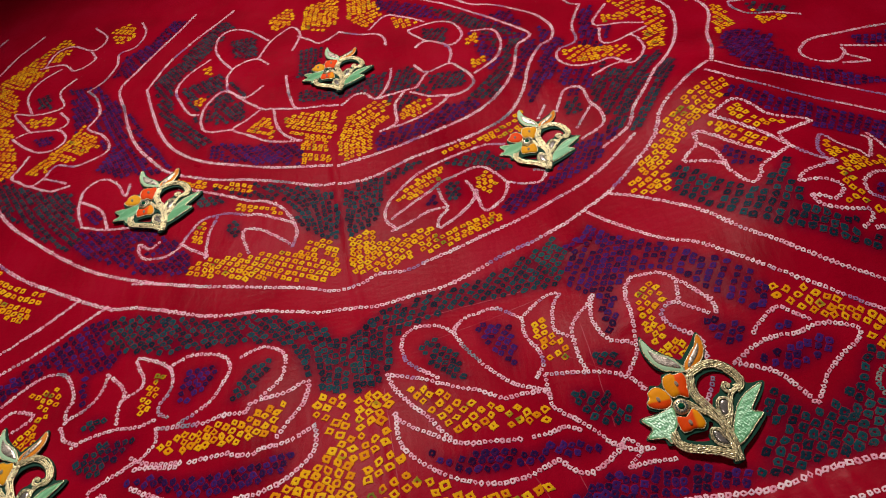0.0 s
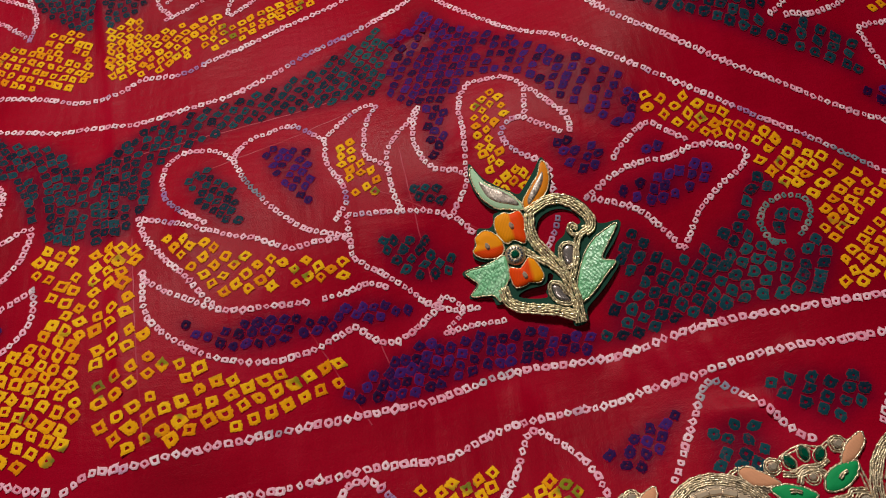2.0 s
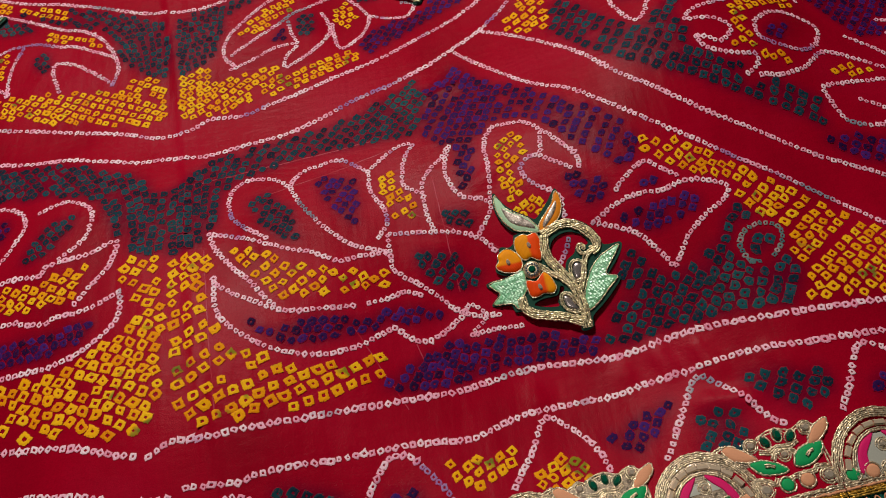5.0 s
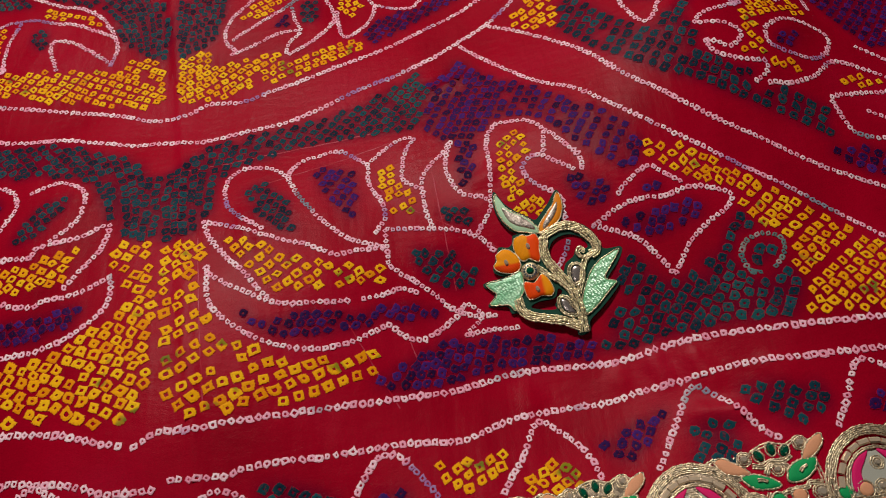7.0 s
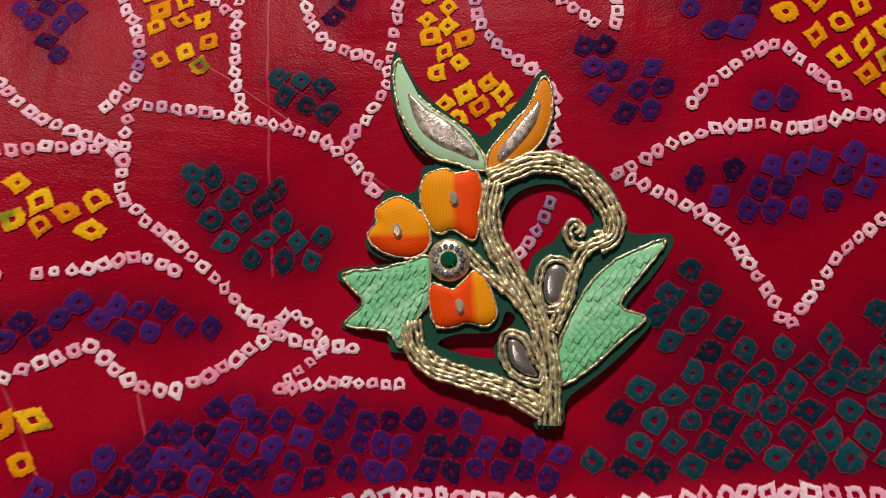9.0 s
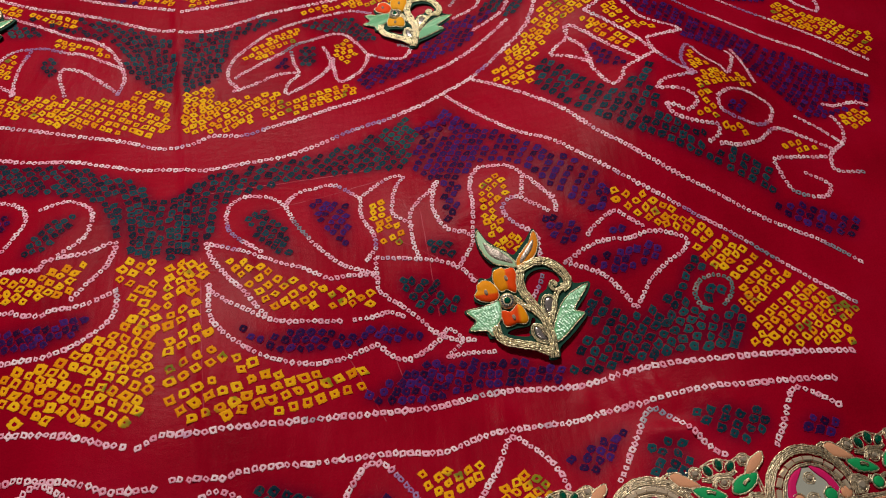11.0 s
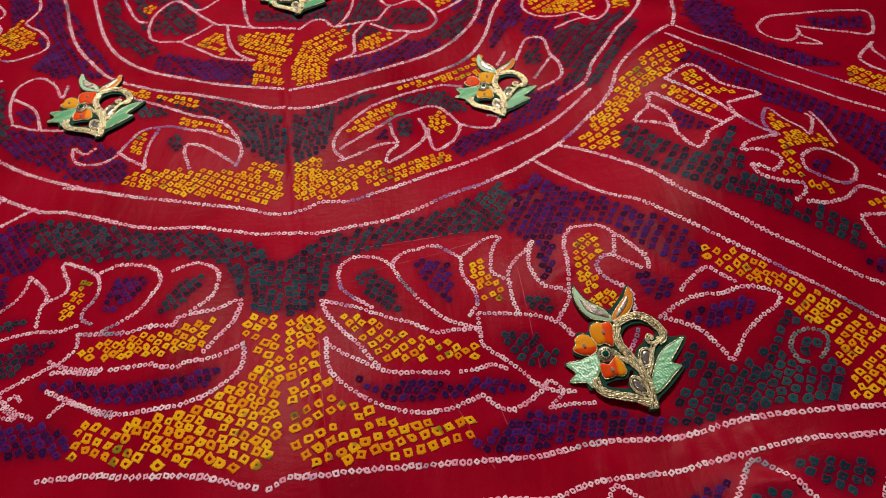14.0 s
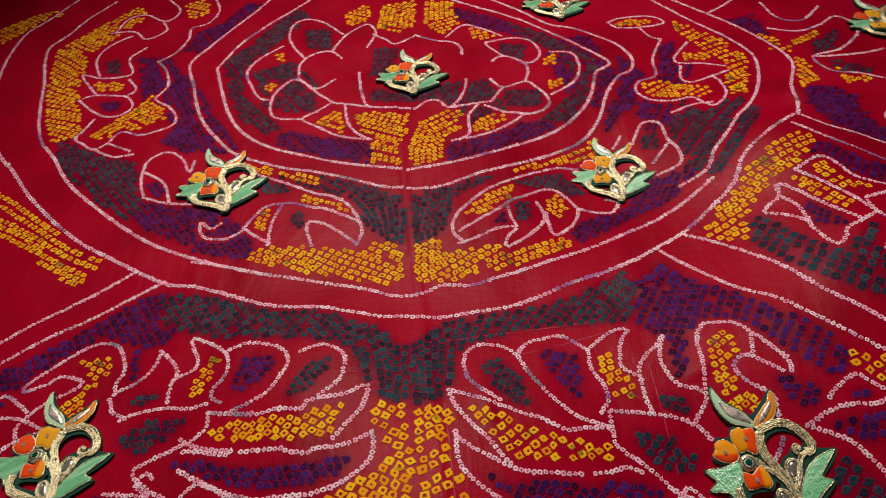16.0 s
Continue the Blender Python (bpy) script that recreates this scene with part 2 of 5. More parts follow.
def fold(x, y):
    z = 0.0
    for ax, ay, bx, by, up in FOLDS:
        ux, uy = bx - ax, by - ay
        along = ((x - ax) * ux + (y - ay) * uy) / (ux * ux + uy * uy)
        if -0.3 < along < 1.3:
            off = ((x - ax) * uy - (y - ay) * ux) / math.hypot(ux, uy)
            if abs(off) < 16:
                z += up / 1000 * math.exp(-(off / 4.5) ** 2) * math.exp(-((along - 0.5) / 0.5) ** 4)
    return z


def sheet_height(x, y):
    """The lie of the cloth, in metres: soft swells, and a fall towards the trimmed hem."""
    z = 0.0008 * noise.noise((x * 12, y * 12, 0.3)) + 0.0007 * noise.noise((x * 30 + 4, y * 18, 1.7))
    z += swell(x, y) + fold(x * 1000, y * 1000)
    z += 0.0009 * math.exp(-((x - 0.008 + 0.12 * y) / 0.003) ** 2)
    return z


# ---- the room: a dark table; unseen walls, floor, ceiling added for bounce and reflections ----
TABLE = box("tabletop", (-1.3, -0.62, -0.08), (1.3, 1.6, -0.034), dark_table_material())
tagged(TABLE, "dark matt tabletop under the red cloth", "table", kind="structure")
for name, lo, hi, colour in (("floor", (-2.6, -2.6, -0.82), (2.6, 3.0, -0.75), (0.09, 0.07, 0.06)), ("ceiling", (-2.6, -2.6, 2.15), (2.6, 3.0, 2.25), (0.20, 0.18, 0.16)),
                             ("wall_south", (-2.6, -2.7, -0.75), (2.6, -2.6, 2.15), (0.09, 0.07, 0.06)), ("wall_north", (-2.6, 3.0, -0.75), (2.6, 3.1, 2.15), (0.09, 0.07, 0.06)),
                             ("wall_west", (-2.7, -2.6, -0.75), (-2.6, 3.0, 2.15), (0.09, 0.07, 0.06)), ("wall_east", (2.6, -2.6, -0.75), (2.7, 3.0, 2.15), (0.09, 0.07, 0.06))):
    tagged(box(name, lo, hi, plaster(name + "_paint", colour)), "added unseen plain dim painted " + name.split("_")[0] + " of the shop", name.split("_")[0], kind="structure")

# ---- the cloth ----
CLOTH_W, CLOTH_E, CLOTH_N = -0.95, 0.95, 1.25


def hem_y(x):
    return -0.2812 + 0.0503 * (x - 0.2348)


def build_cloth():
    nx, ny = 721, 440
    verts, faces = [], []
    for j in range(ny):
        for i in range(nx):
            x = CLOTH_W + (CLOTH_E - CLOTH_W) * i / (nx - 1)
            y0 = hem_y(x)
            v = j / (ny - 1)
            y = y0 + (CLOTH_N - y0) * (0.55 * v + 0.45 * v * v)
            verts.append((x, y, sheet_height(x, y)))
    for j in range(ny - 1):
        for i in range(nx - 1):
            a = j * nx + i
            faces.append((a, a + 1, a + nx + 1, a + nx))
    return mesh_object("tie_dyed_cloth", verts, faces, CLOTH, smooth=True)


cloth = tagged(build_cloth(), "deep red tie-dyed crepe cloth with birds, spread on a table", "cloth")

# ---- the tied dots: small puckered rings that stand a little proud ----
taken = {}


def near_taken(x, y, reach):
    cx, cy = int(x // 6), int(y // 6)
    for i in (cx - 1, cx, cx + 1):
        for j in (cy - 1, cy, cy + 1):
            for px, py in taken.get((i, j), ()):
                if (px - x) ** 2 + (py - y) ** 2 < reach * reach:
                    return True
    return False


def take(x, y):
    taken.setdefault((int(x // 6), int(y // 6)), []).append((x, y))


dice = random.Random(7)


def add_dot(verts, faces, x, y, size, angle, hole, long=1.0, square=0.8):
    """One tied dot, in mm: a squarish puckered ring with a hollow in its middle."""
    base = len(verts)
    lift = dice.uniform(0.00012, 0.00022)
    skew = dice.uniform(-0.18, 0.18)
    z = sheet_height(x / 1000, y / 1000) + lift
    gx, gy = (sheet_height(x / 1000 + 0.002, y / 1000) + lift - z) / 0.002, (sheet_height(x / 1000, y / 1000 + 0.002) + lift - z) / 0.002
    ca, sa = math.cos(angle), math.sin(angle)
    wobble = [dice.uniform(0.80, 1.16) for _ in range(8)]
    for scale, up in ((1.08, 0.00004), (0.80, 0.00018), (0.5 + 0.5 * hole, 0.00028), (hole, 0.00004)):
        for k in range(8):
            a = k * math.pi / 4
            r = size / 2 * scale * wobble[k] * (1.0 if k % 2 else square)
            u, v = r * math.cos(a) * long, r * math.sin(a)
            u += skew * v
            dx, dy = (u * ca - v * sa) / 1000, (u * sa + v * ca) / 1000
            verts.append((x / 1000 + dx, y / 1000 + dy, z + up + gx * dx + gy * dy))
    for ring in (0, 8, 16):
        for k in range(8):
            q = (k + 1) % 8
            faces.append((base + ring + k, base + ring + q, base + ring + 8 + q, base + ring + 8 + k))


def bleed(ob, count):
    """Marks the rim of each dot, where the dye frays into the red."""
    values = np.tile(np.repeat([0.55, 0.12, 0.0, 0.25], 8), count).astype(np.float32)
    ob.data.attributes.new("bleed", "FLOAT", "POINT").data.foreach_set("value", values)
    return ob


def mirrored(points):
    (a, b, c), (d, e, f) = MIRROR
    return [(a * x + b * y + c, d * x + e * y + f) for x, y in points]


DOTS = {"white": [], "yellow": [], "teal": [], "violet": [], "pale_teal": []}


def outline(name, pitch, both, points):
    pitch *= 0.86 if pitch > 3.9 else 0.94
    for pts in (points, mirrored(points)) if both else (points,):
        for p, way in spline(pts, pitch * 0.9):
            x, y = p.x + dice.uniform(-0.25, 0.25), p.y + dice.uniform(-0.25, 0.25)
            take(x, y)
            DOTS["pale_teal" if name == "eye_outline" else "white"].append((x, y, pitch * dice.uniform(0.84, 1.08), math.atan2(way.y, way.x) + dice.uniform(-0.3, 0.3) + 0.785 * dice.choice((0, 0, 1)), dice.uniform(0.28, 0.42), dice.uniform(0.85, 1.2)))


# colour, hollow, size, step along the row, step between rows, turn of the rows, length of a dot
DYES = {"yellow_fill": ("yellow", 0.34, 0.80, 0.88, 0.84, 0.5, 1.06), "teal_fill": ("teal", 0.24, 0.86, 0.89, 0.95, 0.95, 1.10), "blue_fill": ("violet", 0.22, 0.86, 0.89, 0.95, 1.0, 1.10)}


def row_way(x, y, turn, dark):
    """The direction of a row of tied dots: upright on the axis of the pattern, leaning outwards away from it."""
    side = -1.0 if x < 10 else 1.0
    lean = turn
    if dark:
        lean += (math.pi / 2 - turn) * math.exp(-((x - 10) / 38) ** 2)
    return (lean + 0.35 * noise.noise((x * 0.012, y * 0.012, 3.1))) * side + (math.pi if side < 0 else 0.0)


def fill(name, pitch, both, points):
    """Dots in rows, each row followed from a free place until it leaves the patch or meets another row."""
    colour, hole, big, tight, apart, turn, long = DYES[name]
    dark = colour != "yellow"
    square = 0.84 if dark else 0.76
    for pts in (points, mirrored(points)) if both else (points,):
        x0, x1 = min(p[0] for p in pts), max(p[0] for p in pts)
        y0, y1 = min(p[1] for p in pts), max(p[1] for p in pts)
        small = pitch * (0.86 if dark and (y0 + y1) / 2 > 0 else 1.0)
        grid = [(x, y) for x in np.arange(x0, x1, 1.6) for y in np.arange(y0, y1, 1.6)]
        for sx, sy in grid:
            if not inside(sx, sy, pts) or near_taken(sx, sy, small * apart * 0.86):
                continue
            row = []
            for way in (1, -1):
                x, y = float(sx), float(sy)
                for _ in range(60):
                    if way < 0 or row:
                        a = row_way(x, y, turn, dark)
                        x, y = x + way * math.cos(a) * small * tight, y + way * math.sin(a) * small * tight
                    if not inside(x, y, pts) or near_taken(x, y, small * 0.70):
                        break
                    row.append((x, y))
                    take(x, y)
            for x, y in row:
                if dice.random() < 0.015:
                    continue
                a = row_way(x, y, turn, dark) + dice.gauss(0, 0.15)
                DOTS[colour].append((x + dice.gauss(0, 0.04) * small, y + dice.gauss(0, 0.04) * small, small * big * dice.uniform(0.88, 1.1), a, hole * dice.uniform(0.6, 1.3), long * dice.uniform(0.9, 1.1), square))


MIRROR = ((-1.037, -0.132, 4.0), (0.091, 0.938, -9.6))  # carries the right half of the pattern to the left, in mm
outline("ring_border", 4.4, False, [(-17, -22), (-5, -26), (13, -25), (27, -18), (46, -20), (61, -15), (84, -7), (107, 2), (132, 12), (157, 24), (179, 34), (204, 49), (225, 64)])
outline("ring_border", 4.4, False, [(202, 64), (222, 73), (231, 90), (243, 104), (256, 123), (269, 138), (285, 166), (299, 204), (302, 234), (290, 261), (271, 289), (251, 320), (235, 345)])
outline("ring_border", 4.4, False, [(-151, 12), (-127, 6), (-103, -2), (-80, -7), (-58, -12), (-35, -17), (-17, -22)])
outline("ring_border", 4.4, False, [(-340, 427), (-359, 390), (-371, 355), (-381, 334), (-376, 306), (-360, 263), (-348, 224), (-335, 188), (-323, 166), (-305, 145), (-288, 121), (-272, 102), (-251, 83), (-222, 58), (-191, 35), (-157, 18), (-125, 5)])
outline("octagon_border", 4.6, False, [(-14, -45), (4, -45), (25, -47), (46, -44), (68, -41), (90, -33), (114, -21), (137, -13), (158, -4), (175, 6), (194, 17), (216, 35), (235, 52), (247, 75), (267, 91), (291, 108)])
outline("octagon_border", 4.6, False, [(295, 110), (307, 142), (316, 175), (329, 206), (331, 226), (322, 251), (305, 279), (282, 310), (256, 342)])
outline("octagon_border", 4.6, False, [(-144, -12), (-121, -20), (-97, -30), (-75, -35), (-53, -36), (-32, -41), (-14, -45)])
outline("octagon_border", 4.6, False, [(-389, 439), (-406, 396), (-420, 368), (-421, 328), (-415, 290), (-404, 249), (-381, 192), (-356, 153), (-337, 133), (-308, 98), (-276, 66), (-244, 39), (-212, 19), (-169, -6), (-146, -12)])
outline("spoke_border", 4.0, False, [(192, 15), (209, 2), (228, -17), (242, -35), (254, -56), (267, -71), (280, -84), (294, -96), (309, -105), (324, -114), (339, -123), (354, -130), (369, -138), (386, -152)])
outline("spoke_border", 4.0, False, [(173, 4), (184, -11), (199, -30), (214, -46), (229, -57), (243, -73), (256, -87), (269, -99), (283, -110), (297, -121), (311, -130), (325, -140), (338, -151), (350, -161), (371, -179)])
outline("spoke_border", 4.0, False, [(294, 107), (310, 91), (336, 85), (358, 80), (379, 72), (398, 62), (416, 51), (433, 39), (449, 26), (468, 7)])
outline("spoke_border", 4.0, False, [(285, 95), (302, 77), (328, 63), (349, 56), (369, 49), (389, 40), (406, 30), (424, 20), (440, 7), (460, -8)])
outline("spoke_border", 4.0, False, [(-191, 5), (-210, -11), (-229, -25), (-248, -38), (-265, -53), (-281, -66)])
outline("spoke_border", 4.0, False, [(-167, -6), (-190, -22), (-209, -36), (-228, -47), (-246, -60), (-268, -78)])
outline("lower_border", 4.7, False, [(11, -221), (20, -216), (33, -216), (46, -214), (59, -213), (72, -212), (100, -210), (129, -208), (144, -207), (159, -204), (175, -201), (190, -201), (220, -203), (249, -200), (277, -202), (305, -204), (328, -205), (356, -206)])
outline("lower_border", 4.7, False, [(-110, -201), (-93, -201), (-79, -202), (-64, -205), (-49, -207), (-35, -209), (-20, -212), (-6, -217), (5, -220)])
outline("hem_border", 4.5, False, [(26, -236), (37, -236), (48, -236), (55, -234), (72, -232), (83, -232), (95, -231), (107, -230), (120, -229), (145, -230), (161, -225), (172, -222), (185, -221), (198, -221), (212, -221), (225, -219), (238, -218), (251, -217), (263, -216), (275, -216), (298, -218), (323, -219), (340, -220)])
outline("hem_border", 4.5, False, [(-70, -227), (-48, -229), (-40, -228), (-32, -230), (-19, -232), (-9, -235), (-2, -238), (7, -239), (19, -239)])
outline("zigzag", 4.2, False, [(36, -250), (40, -243), (46, -242), (53, -245), (61, -253)])
outline("zigzag", 4.2, False, [(96, -253), (104, -240), (109, -234), (117, -234), (123, -240), (132, -252), (134, -258)])
outline("zigzag", 4.2, False, [(160, -254), (164, -248), (171, -239), (176, -229), (180, -225), (186, -229), (192, -235), (198, -243), (201, -254)])
outline("zigzag", 4.2, False, [(225, -253), (230, -246), (236, -237), (242, -228), (248, -221), (255, -227), (262, -234), (266, -241), (271, -247), (275, -250)])
outline("zigzag", 4.2, False, [(298, -248), (305, -238), (312, -226), (318, -223), (327, -228), (334, -233)])
outline("zigzag", 4.2, False, [(-41, -239), (-32, -232), (-19, -238), (-9, -246)])
outline("tail_outline", 3.7, False, [(35, -136), (36, -149), (39, -159), (48, -168), (59, -176), (71, -181), (85, -183), (99, -181), (115, -174), (119, -173), (123, -177), (131, -181), (140, -178), (149, -172), (153, -168)])
outline("tail_outline", 3.7, False, [(35, -138), (44, -146), (56, -153), (65, -158), (74, -160), (89, -160), (103, -160)])
outline("tail_outline", 3.4, False, [(108, -159), (116, -158), (124, -155), (133, -157)])
outline("tail_outline", 3.7, False, [(31, -107), (35, -118), (44, -131), (53, -141), (59, -150), (65, -157)])
outline("tail_outline", 3.7, False, [(31, -107), (43, -111), (56, -117), (67, -122), (73, -125), (81, -127), (90, -132), (96, -135), (106, -133), (119, -133)])
outline("plume_outline", 3.6, False, [(60, -115), (49, -106), (42, -97), (40, -85), (44, -75), (53, -72), (65, -75), (72, -81)])
outline("plume_outline", 3.6, False, [(119, -132), (103, -126), (94, -118), (85, -107), (77, -93), (73, -81), (79, -72), (89, -69), (100, -67), (110, -75), (115, -79)])
outline("wing_outline", 3.5, False, [(115, -79), (115, -93), (120, -104), (122, -113), (120, -118), (115, -125)])
outline("wing_outline", 3.4, False, [(115, -79), (124, -71), (134, -65), (141, -66), (136, -73), (133, -84), (133, -93), (139, -99), (142, -101)])
outline("wing_outline", 3.4, False, [(144, -123), (142, -111), (142, -101), (143, -93), (149, -85), (155, -80), (159, -74)])
outline("wing_outline", 3.4, False, [(160, -74), (156, -85), (156, -96), (161, -107), (171, -112), (174, -114)])
outline("body_outline", 3.5, False, [(122, -122), (139, -124), (155, -127), (167, -133), (173, -141)])
outline("body_outline", 3.5, False, [(121, -123), (121, -135), (122, -143), (133, -152), (141, -159), (149, -167), (158, -171), (171, -172)])
outline("neck_outline", 3.4, False, [(167, -130), (174, -120), (176, -110), (178, -94), (178, -81), (183, -70), (192, -69), (202, -72), (209, -80), (216, -91), (222, -101), (222, -109)])
outline("neck_outline", 3.4, False, [(208, -82), (205, -96)])
outline("neck_outline", 3.4, False, [(218, -108), (209, -100), (202, -95), (195, -98), (194, -104), (200, -113), (209, -121), (209, -131), (210, -138)])
outline("neck_outline", 3.4, False, [(201, -156), (206, -149), (209, -143)])
outline("foot_outline", 3.2, True, [(153, -168), (156, -165), (160, -168), (163, -171)])
outline("foot_outline", 3.2, True, [(162, -173), (154, -180), (163, -179), (180, -179)])
outline("leaf_outline", 3.4, True, [(222, -139), (228, -136), (238, -132), (248, -131), (257, -132), (266, -130), (274, -130), (286, -134), (287, -140), (278, -146), (270, -151), (262, -158), (254, -169)])
outline("leaf_outline", 3.4, True, [(222, -139), (230, -143), (241, -150), (248, -160), (253, -169)])
outline("leaf_outline", 3.4, True, [(236, -126), (242, -121), (252, -115), (259, -120), (266, -126)])
outline("eye_outline", 3.3, True, [(286, -175), (284, -170), (285, -164), (289, -160), (295, -158), (302, -159), (305, -164), (302, -170), (297, -175)])
outline("eye_outline", 3.3, True, [(287, -176), (292, -177)])
outline("leaf_outline", 3.5, False, [(41, 22), (34, 33), (37, 48), (49, 64), (61, 76), (78, 86), (100, 96), (118, 102), (133, 99)])
outline("leaf_outline", 3.5, False, [(39, 32), (53, 43), (69, 55), (78, 63), (90, 69), (103, 76), (112, 76), (121, 66), (127, 56), (139, 50), (151, 48)])
outline("leaf_outline", 3.5, False, [(39, 20), (53, 26), (65, 33), (75, 35), (80, 36), (77, 44), (75, 57)])
outline("leaf_outline", 3.5, False, [(79, 32), (73, 24), (72, 15), (81, 20), (93, 31), (101, 43), (100, 53), (96, 63)])
outline("leaf_outline", 3.5, False, [(103, 50), (103, 40), (107, 26), (117, 33), (124, 43), (127, 56)])
outline("leaf_outline", 3.5, False, [(149, 64), (157, 59), (151, 48)])
outline("leaf_outline", 3.5, False, [(-35, 23), (-32, 36), (-36, 50), (-45, 65), (-58, 75), (-73, 80), (-89, 89), (-107, 99), (-135, 112)])
outline("leaf_outline", 3.5, False, [(-35, 24), (-48, 36), (-60, 45), (-71, 48), (-73, 41), (-67, 22)])
outline("leaf_outline", 3.5, False, [(-36, 47), (-48, 54), (-63, 62), (-73, 64), (-86, 69), (-98, 69), (-109, 66), (-118, 51), (-122, 41), (-134, 34), (-150, 38), (-155, 53), (-146, 46), (-138, 52)])
outline("leaf_outline", 3.5, False, [(-99, 25), (-100, 37), (-99, 54), (-95, 67)])
outline("leaf_outline", 3.5, False, [(-121, 45), (-111, 36), (-98, 26)])
outline("inner_ring_border", 4.4, False, [(-191, 272), (-178, 232), (-164, 195), (-145, 164), (-116, 140), (-81, 125), (-47, 112), (-15, 105), (-6, 102)])
outline("inner_ring_border", 4.4, False, [(0, 101), (30, 107), (57, 116), (89, 129), (118, 143), (139, 162), (154, 187), (163, 220), (177, 235), (157, 263), (133, 292), (103, 324), (65, 353), (36, 375)])
outline("inner_ring_border", 4.4, False, [(-191, 272), (-179, 307), (-161, 338), (-137, 370), (-116, 398)])
outline("inner_ring_border", 4.4, False, [(-161, 405), (-174, 375), (-192, 342), (-208, 311), (-220, 281), (-208, 245), (-195, 207), (-182, 180), (-166, 158), (-143, 133), (-102, 113), (-74, 105), (-45, 94), (-18, 83), (-4, 81)])
outline("inner_ring_border", 4.4, False, [(1, 79), (25, 80), (56, 95), (87, 106), (115, 118), (140, 132), (157, 157), (168, 189), (182, 213), (193, 220), (198, 239), (188, 266), (170, 285), (151, 301), (130, 312), (105, 341), (77, 369)])
outline("centre_outline", 3.6, False, [(3, 183), (13, 193), (23, 193), (32, 182), (42, 194), (47, 211), (48, 224)])
outline("centre_outline", 3.6, False, [(35, 182), (59, 186), (69, 187)])
outline("centre_outline", 3.6, False, [(59, 186), (49, 168), (49, 145), (40, 137)])
outline("centre_outline", 3.6, False, [(35, 136), (58, 141), (77, 151), (94, 167), (78, 172), (62, 183)])
outline("centre_outline", 3.6, False, [(94, 167), (106, 168), (116, 175), (118, 187), (109, 204), (100, 214), (80, 207), (69, 222)])
outline("centre_outline", 3.6, False, [(80, 207), (69, 187)])
outline("centre_outline", 3.6, False, [(100, 214), (104, 231), (100, 246), (83, 258), (71, 250)])
outline("centre_outline", 3.6, False, [(83, 258), (68, 280), (74, 285), (95, 289), (111, 280), (117, 259), (110, 245), (100, 244)])
outline("centre_outline", 3.6, False, [(127, 260), (145, 255), (150, 235), (145, 213), (134, 201), (121, 192)])
outline("centre_outline", 3.6, False, [(0, 307), (19, 295), (36, 290), (44, 278), (45, 266)])
outline("centre_outline", 3.6, False, [(30, 301), (47, 321), (64, 311), (85, 293)])
outline("centre_outline", 3.6, False, [(-2, 184), (-24, 188), (-39, 192), (-46, 213), (-49, 231), (-51, 247)])
outline("centre_outline", 3.6, False, [(-37, 190), (-60, 197), (-70, 200), (-91, 222), (-107, 243)])
outline("centre_outline", 3.6, False, [(-59, 195), (-55, 171), (-46, 154), (-33, 143)])
outline("centre_outline", 3.6, False, [(-33, 143), (-60, 151), (-79, 165), (-95, 178), (-84, 188), (-71, 200)])
outline("centre_outline", 3.6, False, [(-96, 178), (-116, 181), (-125, 191), (-127, 213), (-121, 230), (-109, 241), (-88, 224), (-72, 238)])
outline("centre_outline", 3.6, False, [(-107, 243), (-109, 267), (-99, 283), (-82, 287), (-70, 274)])
outline("centre_outline", 3.6, False, [(-80, 289), (-71, 315), (-56, 332), (-47, 334), (-40, 316), (-47, 290)])
outline("centre_outline", 3.6, False, [(-106, 277), (-120, 300), (-128, 322), (-127, 345), (-114, 355), (-95, 346), (-72, 318)])
outline("centre_outline", 3.6, False, [(-132, 304), (-151, 283), (-159, 259), (-150, 234), (-139, 214), (-128, 210)])
outline("centre_outline", 3.6, False, [(0, 307), (-19, 294), (-31, 304), (-43, 316)])
outline("animal_outline", 3.5, False, [(-255, 291), (-242, 274), (-233, 248), (-236, 234), (-238, 223), (-222, 210), (-212, 196), (-211, 182), (-222, 174), (-236, 169), (-255, 175), (-263, 160), (-273, 153), (-286, 162), (-295, 170), (-291, 183), (-287, 200)])
outline("animal_outline", 3.5, False, [(-314, 231), (-297, 214), (-279, 201), (-264, 201), (-257, 214), (-268, 231), (-288, 236), (-302, 237), (-313, 232)])
outline("animal_outline", 3.5, False, [(-300, 239), (-315, 258), (-325, 274), (-304, 266), (-284, 266), (-275, 273), (-286, 300), (-275, 320)])
outline("animal_outline", 3.5, False, [(-307, 270), (-320, 299), (-319, 320), (-309, 335), (-297, 345)])
outline("animal_outline", 3.5, False, [(-275, 261), (-264, 247), (-264, 238), (-273, 232)])
outline("animal_outline", 3.5, False, [(-255, 291), (-241, 305), (-234, 331), (-236, 354), (-220, 362), (-214, 387), (-223, 414)])
outline("animal_outline", 3.5, False, [(-318, 354), (-312, 383), (-295, 389), (-269, 373), (-259, 394), (-279, 423)])
outline("animal_outline", 3.5, False, [(-322, 354), (-297, 353), (-280, 337), (-263, 352), (-271, 371)])
outline("animal_outline", 3.5, False, [(-273, 153), (-252, 141), (-234, 143)])
outline("animal_outline", 3.5, False, [(-263, 160), (-238, 147)])
outline("leaf_outline", 3.4, False, [(-210, 89), (-217, 107), (-219, 129), (-212, 140), (-201, 142), (-188, 130), (-179, 114), (-178, 129)])
outline("leaf_outline", 3.4, False, [(-218, 118), (-197, 102), (-186, 78)])
outline("leaf_outline", 3.4, False, [(-209, 86), (-190, 78), (-163, 74)])
